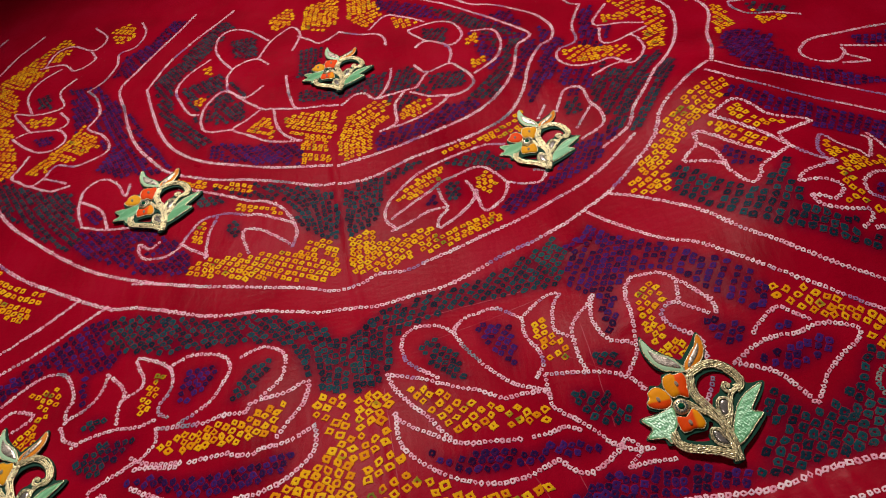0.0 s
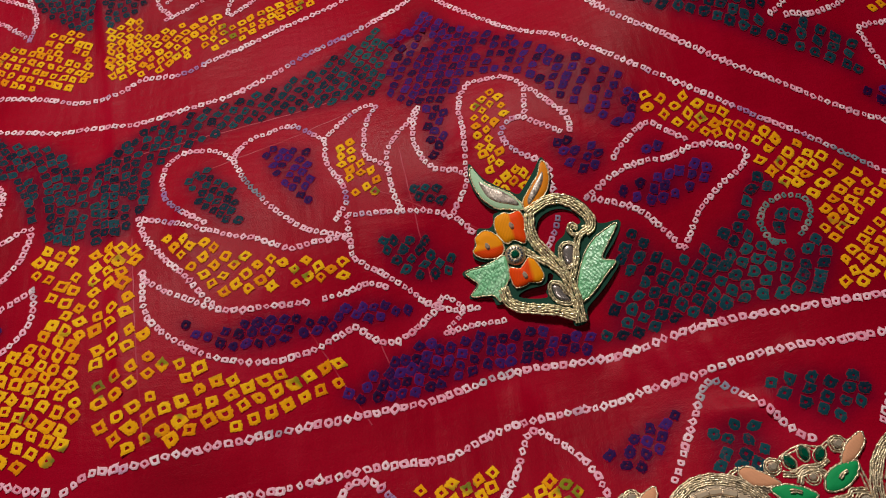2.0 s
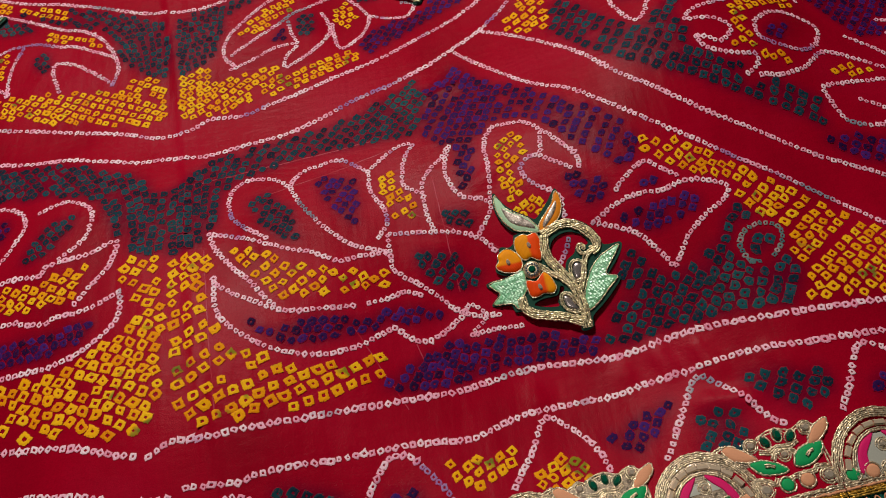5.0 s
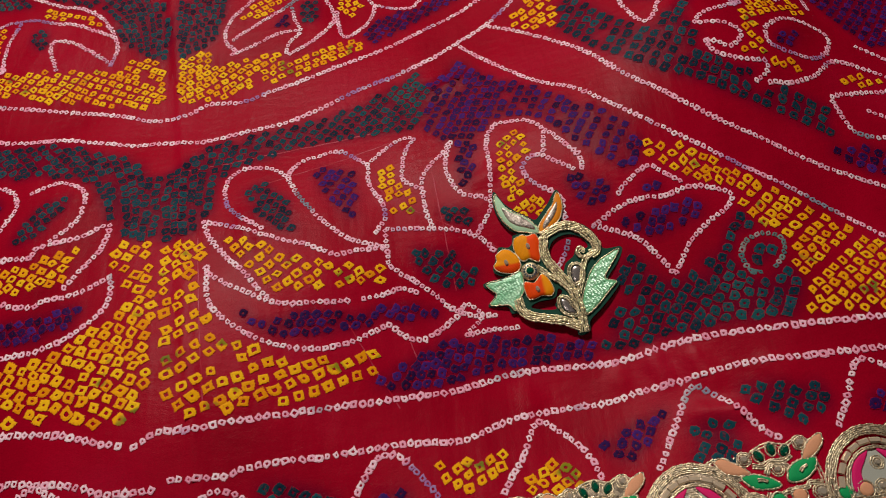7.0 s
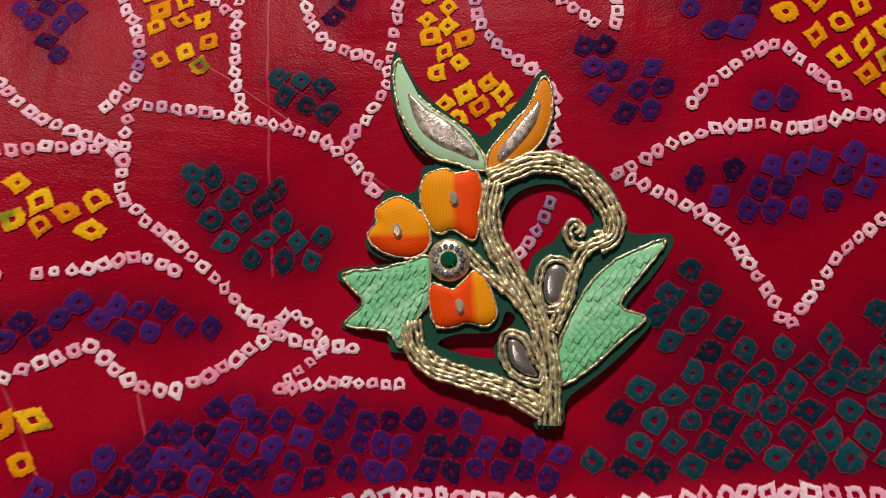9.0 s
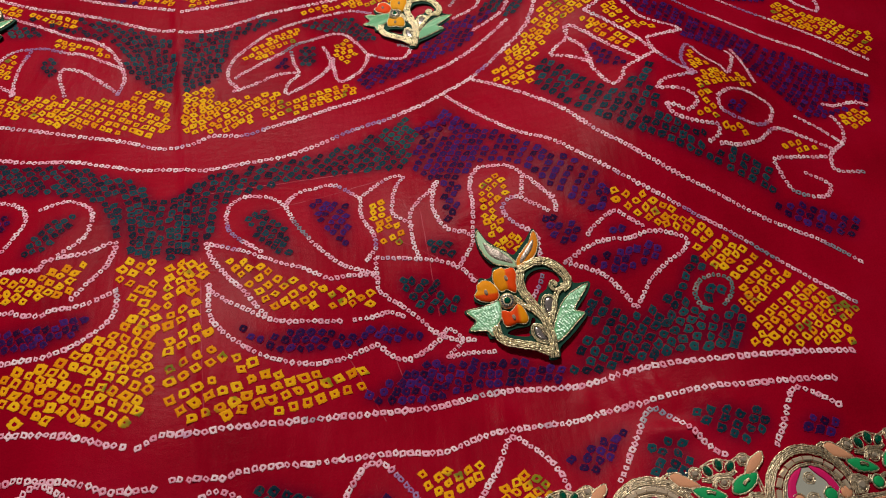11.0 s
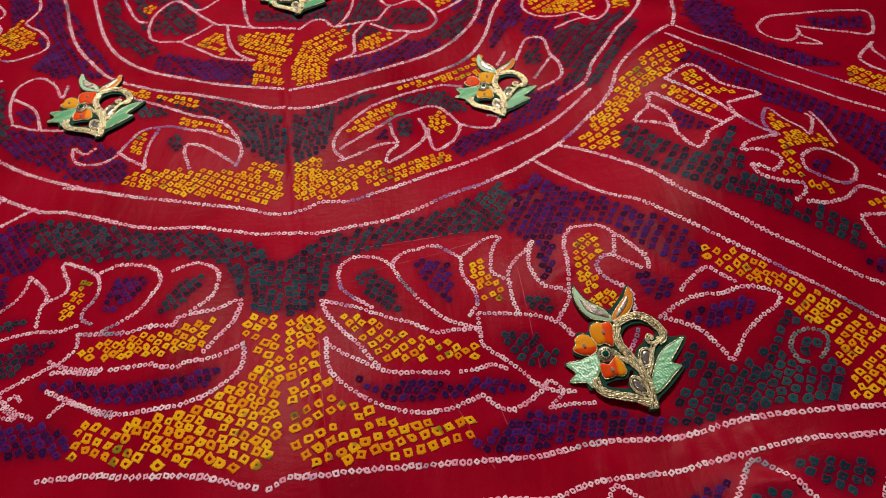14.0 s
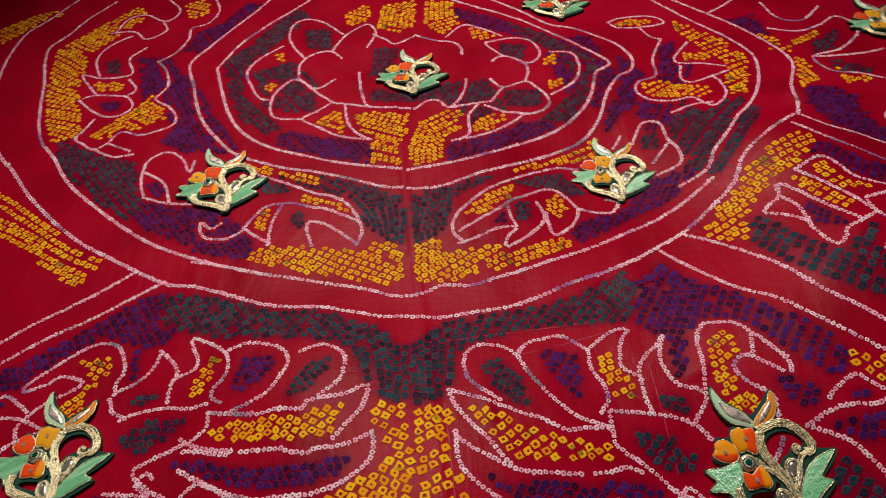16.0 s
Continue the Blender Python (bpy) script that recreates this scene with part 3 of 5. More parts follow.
outline("leaf_outline", 3.4, False, [(178, 122), (189, 144), (202, 141), (204, 120), (209, 104), (207, 88), (190, 82)])
outline("leaf_outline", 3.4, False, [(189, 96), (199, 108), (205, 116)])
outline("leaf_outline", 3.4, False, [(163, 120), (171, 134)])
outline("animal_outline", 3.5, False, [(230, 269), (221, 250), (215, 232), (213, 209), (197, 202), (193, 188), (202, 175), (219, 169), (235, 169), (247, 150), (261, 167), (263, 189), (260, 200)])
outline("animal_outline", 3.5, False, [(252, 261), (236, 238), (236, 227), (255, 224), (275, 215)])
outline("animal_outline", 3.5, False, [(237, 221), (233, 201), (241, 194), (259, 201), (275, 208)])
outline("animal_outline", 3.5, False, [(214, 292), (221, 275), (230, 269)])
outline("animal_outline", 3.5, False, [(187, 307), (195, 295), (219, 293), (239, 299), (228, 312), (201, 313), (187, 307)])
outline("animal_outline", 3.5, False, [(215, 152), (232, 158), (247, 156)])
outline("panel_outline", 3.7, False, [(273, 48), (291, 56), (301, 46), (306, 36), (317, 30), (332, 25), (311, 14), (304, 11), (304, -4)])
outline("panel_outline", 3.7, False, [(273, 47), (288, 28), (298, 11), (304, -4), (314, -19), (324, -25), (303, -31), (296, -37), (308, -39), (317, -44), (317, -50), (310, -55), (304, -52), (298, -50)])
outline("panel_outline", 3.7, False, [(292, -8), (279, 11), (269, 28), (259, 39), (257, 28), (250, 23), (245, 17), (256, 9), (265, -1), (266, -10), (272, -26), (279, -23), (282, -16), (293, -11), (304, -4)])
outline("panel_outline", 3.7, False, [(257, 28), (264, 16), (266, -3)])
outline("panel_outline", 3.7, False, [(298, -50), (302, -58), (315, -63), (326, -64), (326, -70), (318, -76)])
outline("panel_outline", 3.7, False, [(320, -27), (319, -12), (329, 6), (336, -6), (346, -13), (350, -18), (362, 2), (359, 8)])
outline("panel_outline", 3.7, False, [(365, 10), (368, -3), (369, -21)])
outline("panel_outline", 3.7, False, [(335, -41), (347, -34), (360, -34), (372, -42), (367, -54), (356, -60), (340, -57), (332, -52), (333, -43)])
outline("panel_outline", 3.7, False, [(326, -76), (338, -76), (353, -71), (366, -61), (377, -60), (391, -65), (404, -72)])
outline("panel_outline", 3.7, False, [(389, -47), (403, -57), (413, -67)])
outline("panel_outline", 3.7, False, [(415, -34), (423, -35), (437, -32), (446, -35)])
outline("panel_outline", 3.7, False, [(416, -45), (419, -55), (414, -67), (402, -76), (400, -88), (418, -90)])
outline("panel_outline", 3.7, False, [(397, -78), (376, -80), (360, -83), (361, -93), (366, -104), (383, -108), (391, -99), (376, -90)])
outline("panel_outline", 3.7, False, [(406, 128), (440, 117), (457, 111), (466, 122), (470, 142), (448, 147), (413, 146), (387, 142), (372, 127), (371, 116), (379, 109), (393, 108), (404, 119), (403, 127)])
outline("panel_outline", 3.7, False, [(402, 116), (415, 103), (396, 104)])
outline("panel_outline", 3.7, False, [(454, 100), (436, 80), (452, 61), (456, 74), (451, 89), (453, 99)])
outline("panel_outline", 3.7, False, [(337, 324), (344, 295), (364, 287), (388, 311)])
outline("panel_outline", 3.7, False, [(330, 276), (353, 268), (375, 275), (395, 288), (407, 265), (381, 234), (352, 223), (358, 199), (379, 192), (397, 182)])
outline("panel_outline", 3.7, False, [(352, 223), (376, 222), (401, 225), (416, 229)])
outline("panel_outline", 3.7, False, [(282, 310), (301, 324), (312, 334)])
outline("tail_outline", 3.9, False, [(-11, -135), (-9, -144), (-10, -149), (-13, -155), (-22, -163), (-30, -167), (-42, -170), (-57, -170), (-72, -170), (-88, -165), (-105, -157), (-119, -150)])
outline("tail_outline", 3.9, False, [(-11, -135), (-20, -140), (-31, -143), (-42, -144), (-46, -146), (-57, -144), (-62, -142), (-77, -142), (-86, -142)])
outline("tail_outline", 3.6, False, [(-90, -141), (-110, -137), (-124, -130)])
outline("tail_outline", 3.9, False, [(-16, -103), (-16, -110), (-19, -120), (-26, -129), (-33, -139)])
outline("tail_outline", 3.9, False, [(-19, -103), (-30, -109), (-42, -111), (-51, -114), (-52, -118), (-67, -117), (-79, -119), (-96, -117), (-111, -115)])
outline("plume_outline", 3.6, False, [(-44, -109), (-36, -102), (-32, -94), (-32, -80), (-39, -73), (-47, -70), (-56, -74), (-62, -77)])
outline("plume_outline", 3.6, False, [(-95, -115), (-81, -109), (-73, -102), (-68, -91), (-66, -82), (-71, -73), (-81, -68), (-95, -66), (-106, -70), (-109, -72)])
outline("wing_outline", 3.5, False, [(-107, -73), (-104, -83), (-105, -91), (-110, -99), (-109, -105), (-101, -110)])
outline("wing_outline", 3.5, False, [(-107, -73), (-117, -65), (-132, -58), (-131, -65), (-125, -76), (-126, -83), (-133, -87), (-137, -89), (-138, -96), (-137, -106)])
outline("wing_outline", 3.5, False, [(-137, -89), (-137, -82), (-145, -72), (-152, -66)])
outline("wing_outline", 3.5, False, [(-152, -66), (-152, -74), (-155, -82), (-162, -90), (-172, -95)])
outline("body_outline", 3.5, False, [(-112, -109), (-124, -111), (-138, -109), (-155, -111), (-165, -116)])
outline("body_outline", 3.5, False, [(-109, -115), (-108, -124), (-115, -132), (-127, -138), (-136, -142), (-145, -149), (-135, -159), (-122, -166)])
outline("neck_outline", 3.5, False, [(-173, -97), (-174, -89), (-172, -79), (-178, -65), (-186, -58), (-198, -58), (-210, -66), (-221, -76), (-229, -84), (-233, -90), (-231, -94)])
outline("neck_outline", 3.5, False, [(-231, -92), (-219, -87), (-211, -82), (-197, -86), (-200, -92), (-212, -99), (-222, -109), (-226, -118), (-223, -125)])
outline("neck_outline", 3.5, False, [(-175, -100), (-170, -109), (-163, -113)])
outline("foot_outline", 3.4, False, [(-113, -165), (-107, -159), (-100, -160), (-87, -167), (-77, -171)])
outline("tail_outline", 3.8, False, [(-118, -139), (-110, -139), (-98, -142), (-91, -143)])
fill("yellow_fill", 7.6, False, [(13, -124), (24, -116), (35, -119), (34, -136), (36, -153), (45, -170), (62, -182), (84, -188), (112, -186), (112, -197), (89, -207), (62, -207), (33, -211), (22, -200), (18, -162)])
fill("yellow_fill", 7.6, False, [(12, -124), (3, -115), (-10, -117), (-11, -127), (-4, -134), (1, -149), (-6, -160), (-21, -168), (-41, -175), (-68, -175), (-94, -171), (-95, -179), (-96, -190), (-77, -197), (-44, -203), (-21, -208), (6, -211), (16, -203), (14, -165)])
fill("yellow_fill", 6.6, False, [(43, -120), (62, -125), (81, -137), (118, -143), (117, -150), (86, -153), (68, -152), (56, -138)])
fill("yellow_fill", 6.6, False, [(-28, -116), (-38, -118), (-50, -121), (-66, -120), (-94, -124), (-107, -128), (-91, -136), (-63, -136), (-47, -138), (-33, -132)])
fill("yellow_fill", 6.2, False, [(120, -83), (130, -84), (138, -109), (136, -118), (127, -115), (122, -100)])
fill("yellow_fill", 5.6, False, [(187, -76), (200, -79), (201, -92), (190, -99), (193, -110), (205, -120), (201, -129), (187, -125), (183, -107), (182, -91)])
fill("yellow_fill", 6.8, False, [(256, -99), (274, -108), (302, -126), (330, -145), (355, -165), (371, -179), (357, -203), (304, -198), (309, -182), (301, -157), (289, -135), (267, -120), (254, -108)])
fill("yellow_fill", 6.4, False, [(8, 18), (22, 25), (30, 12), (61, 17), (84, 11), (113, 26), (118, 14), (84, -1), (53, -8), (31, -15), (10, -13)])
fill("yellow_fill", 6.4, False, [(-2, 22), (-21, 26), (-28, 16), (-55, 21), (-86, 24), (-110, 21), (-109, 11), (-74, -1), (-36, -10), (-10, -15), (2, -11)])
fill("yellow_fill", 5.8, False, [(45, 50), (61, 74), (83, 82), (78, 66), (57, 50)])
fill("yellow_fill", 5.8, False, [(106, 68), (115, 71), (119, 56), (113, 46), (106, 54)])
fill("yellow_fill", 5.8, False, [(-81, 79), (-62, 75), (-42, 57), (-43, 51), (-65, 62), (-80, 71)])
fill("yellow_fill", 5.8, False, [(-112, 59), (-103, 67), (-98, 57), (-102, 40), (-110, 41)])
fill("yellow_fill", 6.4, False, [(81, 107), (125, 125), (153, 134), (156, 114), (128, 107), (86, 91)])
fill("yellow_fill", 6.4, False, [(-139, 125), (-102, 111), (-73, 100), (-69, 89), (-100, 97), (-129, 110)])
fill("yellow_fill", 6.8, False, [(283, 85), (294, 78), (284, 58), (262, 49), (251, 37), (238, 27), (229, -2), (206, 4), (210, 19), (224, 40), (244, 59), (264, 75)])
fill("yellow_fill", 6.6, False, [(268, 43), (282, 35), (295, 8), (287, 4), (276, 26)])
fill("yellow_fill", 6.6, False, [(287, 56), (301, 48), (312, 23), (295, 25), (284, 45)])
fill("yellow_fill", 6.6, False, [(328, -1), (342, -11), (361, -17), (367, -24), (345, -35), (329, -43), (327, -60), (350, -64), (344, -69), (319, -63), (314, -53), (323, -39), (323, -24)])
fill("yellow_fill", 6.6, False, [(368, -72), (383, -66), (393, -71), (378, -76)])
fill("yellow_fill", 6.8, False, [(424, 75), (442, 59), (482, 33), (471, 12), (440, 26), (417, 53)])
fill("yellow_fill", 6.6, False, [(426, -37), (444, -40), (436, -56), (423, -50)])
fill("yellow_fill", 6.2, False, [(4, 145), (8, 164), (35, 179), (48, 172), (45, 149), (30, 143), (28, 107), (3, 105), (0, 123)])
fill("yellow_fill", 6.2, False, [(51, 151), (59, 165), (85, 175), (77, 157), (58, 143)])
fill("yellow_fill", 6.2, False, [(-48, 178), (-34, 183), (-2, 175), (-2, 146), (-10, 135), (-6, 109), (-29, 108), (-31, 141), (-41, 153)])
fill("yellow_fill", 6.2, False, [(-82, 174), (-69, 186), (-57, 179), (-57, 153), (-76, 163)])
fill("yellow_fill", 6.6, False, [(-35, 374), (-2, 381), (-1, 327), (-20, 313), (-39, 327)])
fill("yellow_fill", 6.6, False, [(10, 379), (36, 369), (46, 315), (25, 307), (10, 331)])
fill("yellow_fill", 6.6, False, [(53, 323), (81, 300), (71, 288), (57, 294)])
fill("yellow_fill", 6.6, False, [(-75, 361), (-53, 379), (-47, 345), (-69, 335)])
fill("yellow_fill", 6.2, False, [(-138, 286), (-128, 293), (-125, 276), (-133, 275)])
fill("yellow_fill", 6.2, False, [(-137, 232), (-129, 243), (-126, 226), (-133, 222)])
fill("yellow_fill", 6.2, False, [(119, 253), (132, 254), (131, 240), (120, 239)])
fill("yellow_fill", 6.2, False, [(120, 212), (133, 213), (131, 202), (121, 200)])
fill("yellow_fill", 6.6, False, [(-370, 329), (-345, 326), (-330, 300), (-321, 249), (-305, 210), (-293, 175), (-314, 167), (-330, 196), (-356, 263)])
fill("yellow_fill", 6.6, False, [(-347, 358), (-308, 411), (-291, 386), (-328, 319), (-365, 335)])
fill("yellow_fill", 6.2, False, [(-283, 174), (-268, 189), (-249, 213), (-243, 230), (-222, 201), (-221, 188), (-261, 170), (-277, 165)])
fill("yellow_fill", 6.2, False, [(-308, 259), (-278, 255), (-275, 242), (-303, 245)])
fill("yellow_fill", 6.6, False, [(-256, 406), (-236, 416), (-223, 389), (-241, 373)])
fill("yellow_fill", 7, False, [(-378, 136), (-336, 107), (-307, 84), (-269, 59), (-219, 17), (-231, -9), (-262, 17), (-310, 50), (-351, 78)])
fill("yellow_fill", 6.6, False, [(-456, 379), (-429, 406), (-396, 420), (-396, 404), (-426, 369), (-439, 347)])
fill("yellow_fill", 6.6, False, [(248, 303), (284, 259), (296, 230), (278, 165), (262, 164), (277, 223), (262, 252), (247, 287)])
fill("yellow_fill", 6.2, False, [(199, 199), (216, 202), (254, 181), (245, 166), (203, 181)])
fill("yellow_fill", 6.2, False, [(245, 242), (270, 241), (267, 229), (245, 232)])
fill("yellow_fill", 6.2, False, [(193, 311), (227, 306), (225, 294), (194, 299)])
fill("yellow_fill", 6.6, False, [(318, 269), (337, 249), (339, 233), (321, 239)])
fill("yellow_fill", 6.6, False, [(337, 223), (345, 216), (342, 185), (323, 169)])
fill("yellow_fill", 6.6, False, [(364, 203), (394, 182), (363, 177)])
fill("yellow_fill", 6.2, False, [(343, 254), (371, 270), (370, 258), (345, 243)])
fill("yellow_fill", 6.6, False, [(133, -237), (162, -238), (160, -244), (146, -253), (136, -246)])
fill("yellow_fill", 6.6, False, [(170, -249), (188, -241), (193, -254), (188, -260), (172, -258)])
fill("yellow_fill", 5.9, False, [(-117, -102), (-124, -103), (-123, -93), (-116, -75), (-111, -78), (-113, -91)])
fill("yellow_fill", 5.9, False, [(-203, -71), (-185, -69), (-180, -78), (-187, -88), (-191, -98), (-188, -110), (-199, -113), (-205, -104), (-195, -96), (-192, -84)])
fill("teal_fill", 5.9, False, [(14, -65), (32, -51), (75, -44), (113, -34), (148, -15), (153, -33), (142, -57), (111, -57), (82, -59), (47, -68), (34, -82), (33, -109), (21, -114), (13, -116), (8, -74)])
fill("teal_fill", 5.9, False, [(7, -74), (-1, -68), (-12, -57), (-49, -41), (-93, -31), (-142, -21), (-164, -18), (-156, -45), (-134, -51), (-111, -59), (-79, -62), (-55, -64), (-30, -74), (-21, -86), (-16, -100), (-5, -112), (11, -116)])
fill("teal_fill", 5.0, False, [(51, -87), (61, -84), (75, -104), (77, -119), (68, -115), (57, -103)])
fill("teal_fill", 5.0, False, [(-42, -80), (-52, -85), (-58, -95), (-63, -106), (-56, -108), (-45, -99), (-39, -90)])
fill("teal_fill", 5.6, False, [(133, -133), (148, -135), (162, -149), (161, -156), (145, -155), (137, -145)])
fill("teal_fill", 6.2, False, [(233, -155), (251, -172), (257, -172), (277, -164), (289, -147), (305, -157), (311, -182), (303, -199), (265, -194), (230, -198), (215, -195), (226, -178)])
fill("teal_fill", 5.6, False, [(150, -112), (163, -118), (166, -125), (153, -121)])
fill("teal_fill", 6.0, False, [(5, 72), (28, 82), (66, 91), (36, 69), (33, 39), (21, 29), (8, 22), (4, 49)])
fill("teal_fill", 6.0, False, [(-5, 73), (-26, 82), (-70, 99), (-42, 75), (-31, 47), (-18, 29), (-2, 23), (-1, 49)])
fill("teal_fill", 6.0, False, [(61, 83), (117, 96), (133, 73), (116, 73), (82, 84)])
fill("teal_fill", 5.6, False, [(82, 60), (90, 61), (90, 44), (82, 42)])
fill("teal_fill", 5.6, False, [(-86, 59), (-78, 58), (-76, 43), (-83, 42)])
fill("teal_fill", 6.6, False, [(236, 21), (251, 1), (263, -21), (277, -36), (294, -14), (299, -19), (290, -45), (303, -65), (322, -76), (353, -89), (355, -107), (341, -98), (309, -83), (270, -58), (244, -28), (231, -3)])
fill("teal_fill", 6.2, False, [(205, 127), (244, 147), (270, 160), (271, 144), (240, 110), (226, 83), (210, 80), (204, 110)])
fill("teal_fill", 6.0, False, [(-185, 282), (-167, 306), (-150, 342), (-126, 377), (-113, 363), (-139, 307), (-156, 278), (-163, 259), (-156, 221), (-130, 191), (-111, 166), (-124, 160), (-149, 183), (-170, 227)])
fill("teal_fill", 6.0, False, [(138, 241), (170, 230), (156, 187), (129, 156), (110, 159), (131, 181), (149, 204)])
fill("teal_fill", 6.0, False, [(92, 320), (123, 294), (168, 238), (139, 251), (106, 291)])
fill("teal_fill", 5.6, False, [(-113, 332), (-88, 334), (-81, 289), (-106, 298)])
fill("teal_fill", 5.6, False, [(-116, 216), (-88, 220), (-87, 189), (-111, 191)])
fill("teal_fill", 5.6, False, [(80, 203), (110, 198), (110, 178), (83, 180)])
fill("teal_fill", 5.6, False, [(81, 280), (106, 273), (99, 250), (82, 261)])
fill("teal_fill", 5.6, False, [(-37, 218), (-15, 209), (30, 217), (36, 197), (5, 194), (-35, 200)])
fill("teal_fill", 5.6, False, [(-38, 289), (-16, 283), (-22, 242), (-39, 242)])
fill("teal_fill", 6.2, False, [(-308, 167), (-274, 149), (-229, 130), (-212, 86), (-211, 59), (-230, 73), (-280, 124)])
fill("teal_fill", 5.6, False, [(-309, 297), (-296, 298), (-286, 272), (-300, 274)])
fill("teal_fill", 5.6, False, [(186, 130), (197, 130), (196, 112), (186, 114)])
fill("teal_fill", 6.2, False, [(360, 246), (386, 263), (372, 230), (356, 227)])
fill("teal_fill", 6.2, False, [(365, 217), (391, 200), (390, 191), (363, 201)])
fill("teal_fill", 5.8, False, [(266, -227), (299, -230), (296, -239), (286, -245), (273, -235)])
fill("teal_fill", 5.8, False, [(243, -239), (256, -238), (262, -249), (255, -255), (240, -252)])
fill("teal_fill", 5.8, False, [(61, -241), (92, -248), (84, -254), (65, -248)])
fill("teal_fill", 5.6, False, [(292, -166), (297, -165), (296, -171), (291, -170)])
fill("teal_fill", 5.6, False, [(-159, -127), (-149, -118), (-122, -119), (-130, -127), (-144, -137), (-153, -134)])
fill("teal_fill", 5.4, False, [(-162, -103), (-152, -98), (-145, -100), (-153, -105)])
fill("blue_fill", 5.6, False, [(151, -27), (172, -13), (185, -29), (219, -56), (246, -85), (256, -105), (248, -119), (235, -105), (224, -93), (209, -70), (190, -62), (173, -75), (170, -97), (162, -104), (162, -77), (147, -58)])
fill("blue_fill", 5.6, False, [(214, -109), (232, -118), (236, -130), (220, -126)])
fill("blue_fill", 5.2, False, [(86, -79), (106, -80), (109, -103), (105, -113), (95, -100)])
fill("blue_fill", 5.2, False, [(-94, -76), (-78, -78), (-73, -86), (-81, -95), (-91, -102), (-98, -98)])
fill("blue_fill", 5.4, False, [(52, -160), (74, -166), (103, -165), (131, -164), (141, -168), (109, -173), (74, -176), (56, -169)])
fill("blue_fill", 5.4, False, [(-23, -151), (-36, -151), (-60, -154), (-88, -152), (-108, -145), (-123, -146), (-105, -155), (-73, -164), (-46, -164), (-26, -159)])
fill("blue_fill", 5.8, True, [(109, -198), (141, -184), (182, -182), (217, -195), (209, -200), (175, -200), (144, -204), (118, -204)])
fill("blue_fill", 5.4, False, [(235, -140), (272, -136), (274, -143), (257, -148), (247, -149)])
fill("blue_fill", 5.6, False, [(250, -122), (258, -124), (257, -128), (250, -127)])
fill("blue_fill", 5.8, False, [(117, 33), (143, 47), (187, 59), (202, 78), (216, 70), (194, 54), (159, 39), (124, 18)])
fill("blue_fill", 5.8, False, [(-114, 22), (-136, 30), (-158, 39), (-153, 22), (-129, 16), (-111, 11)])
fill("blue_fill", 5.6, False, [(65, 51), (74, 54), (75, 41), (66, 41)])
fill("blue_fill", 6.2, False, [(292, 73), (325, 54), (365, 40), (408, 15), (455, -18), (443, -42), (400, -46), (382, -22), (364, 7), (333, 16), (319, 35), (287, 56)])
fill("blue_fill", 6.2, False, [(322, 161), (363, 157), (346, 111), (392, 92), (422, 74), (380, 75), (335, 84), (311, 106)])
fill("blue_fill", 6.2, False, [(343, -110), (363, -111), (400, -125), (394, -137), (364, -126)])
fill("blue_fill", 5.6, False, [(339, -44), (354, -43), (350, -52), (338, -52)])
fill("blue_fill", 5.6, False, [(264, 18), (276, 12), (284, -12), (271, -5)])
fill("blue_fill", 6.2, False, [(420, 140), (462, 135), (459, 121), (420, 127)])
fill("blue_fill", 5.8, False, [(-240, 280), (-221, 258), (-190, 185), (-168, 145), (-188, 140), (-213, 157), (-204, 187), (-225, 228)])
fill("blue_fill", 5.6, False, [(-270, 284), (-248, 269), (-239, 237), (-249, 220)])
fill("blue_fill", 5.6, False, [(-290, 225), (-274, 225), (-268, 211), (-283, 211)])
fill("blue_fill", 5.8, False, [(-231, 309), (-227, 342), (-202, 361), (-185, 402), (-171, 394), (-191, 336), (-212, 301)])
fill("blue_fill", 6.0, False, [(-110, 162), (-80, 153), (-31, 137), (-28, 110), (-76, 125), (-112, 144)])
fill("blue_fill", 6.0, False, [(30, 128), (82, 154), (110, 158), (124, 149), (80, 128), (34, 108)])
fill("blue_fill", 6.0, False, [(33, 361), (65, 341), (92, 320), (106, 291), (69, 312), (36, 339)])
fill("blue_fill", 5.8, False, [(187, 245), (205, 214), (190, 190), (192, 172), (176, 160), (162, 139), (160, 155), (182, 200)])
fill("blue_fill", 5.8, False, [(167, 77), (204, 82), (217, 77), (192, 62), (167, 56)])
fill("blue_fill", 5.8, False, [(226, 259), (239, 263), (233, 210), (218, 212)])
fill("blue_fill", 6.4, False, [(330, 175), (355, 167), (358, 100), (316, 93), (312, 133)])
fill("blue_fill", 6.4, False, [(299, 296), (323, 304), (327, 266), (309, 274)])
fill("blue_fill", 5.6, False, [(-210, 103), (-192, 102), (-187, 84), (-202, 85)])
fill("blue_fill", 5.8, False, [(-213, 70), (-169, 63), (-163, 50), (-195, 47)])
fill("blue_fill", 5.8, False, [(204, -238), (235, -228), (233, -236), (216, -248), (207, -243)])
fill("blue_fill", 5.8, False, [(108, -250), (119, -248), (122, -254), (112, -256)])
fill("blue_fill", 5.8, False, [(314, -237), (330, -237), (327, -247), (315, -243)])
fill("blue_fill", 5.4, False, [(-56, -156), (-23, -151), (-23, -158), (-52, -161)])
fill("blue_fill", 5.6, False, [(-227, -60), (-194, -34), (-179, -21), (-156, -17), (-141, -28), (-140, -48), (-145, -57), (-163, -62), (-163, -86), (-167, -83), (-169, -59), (-195, -55), (-218, -74), (-241, -90), (-243, -102), (-254, -76)])
fill("blue_fill", 5.8, False, [(-277, 301), (-246, 297), (-200, 233), (-158, 161), (-144, 140), (-162, 137), (-195, 150), (-214, 184), (-234, 238)])
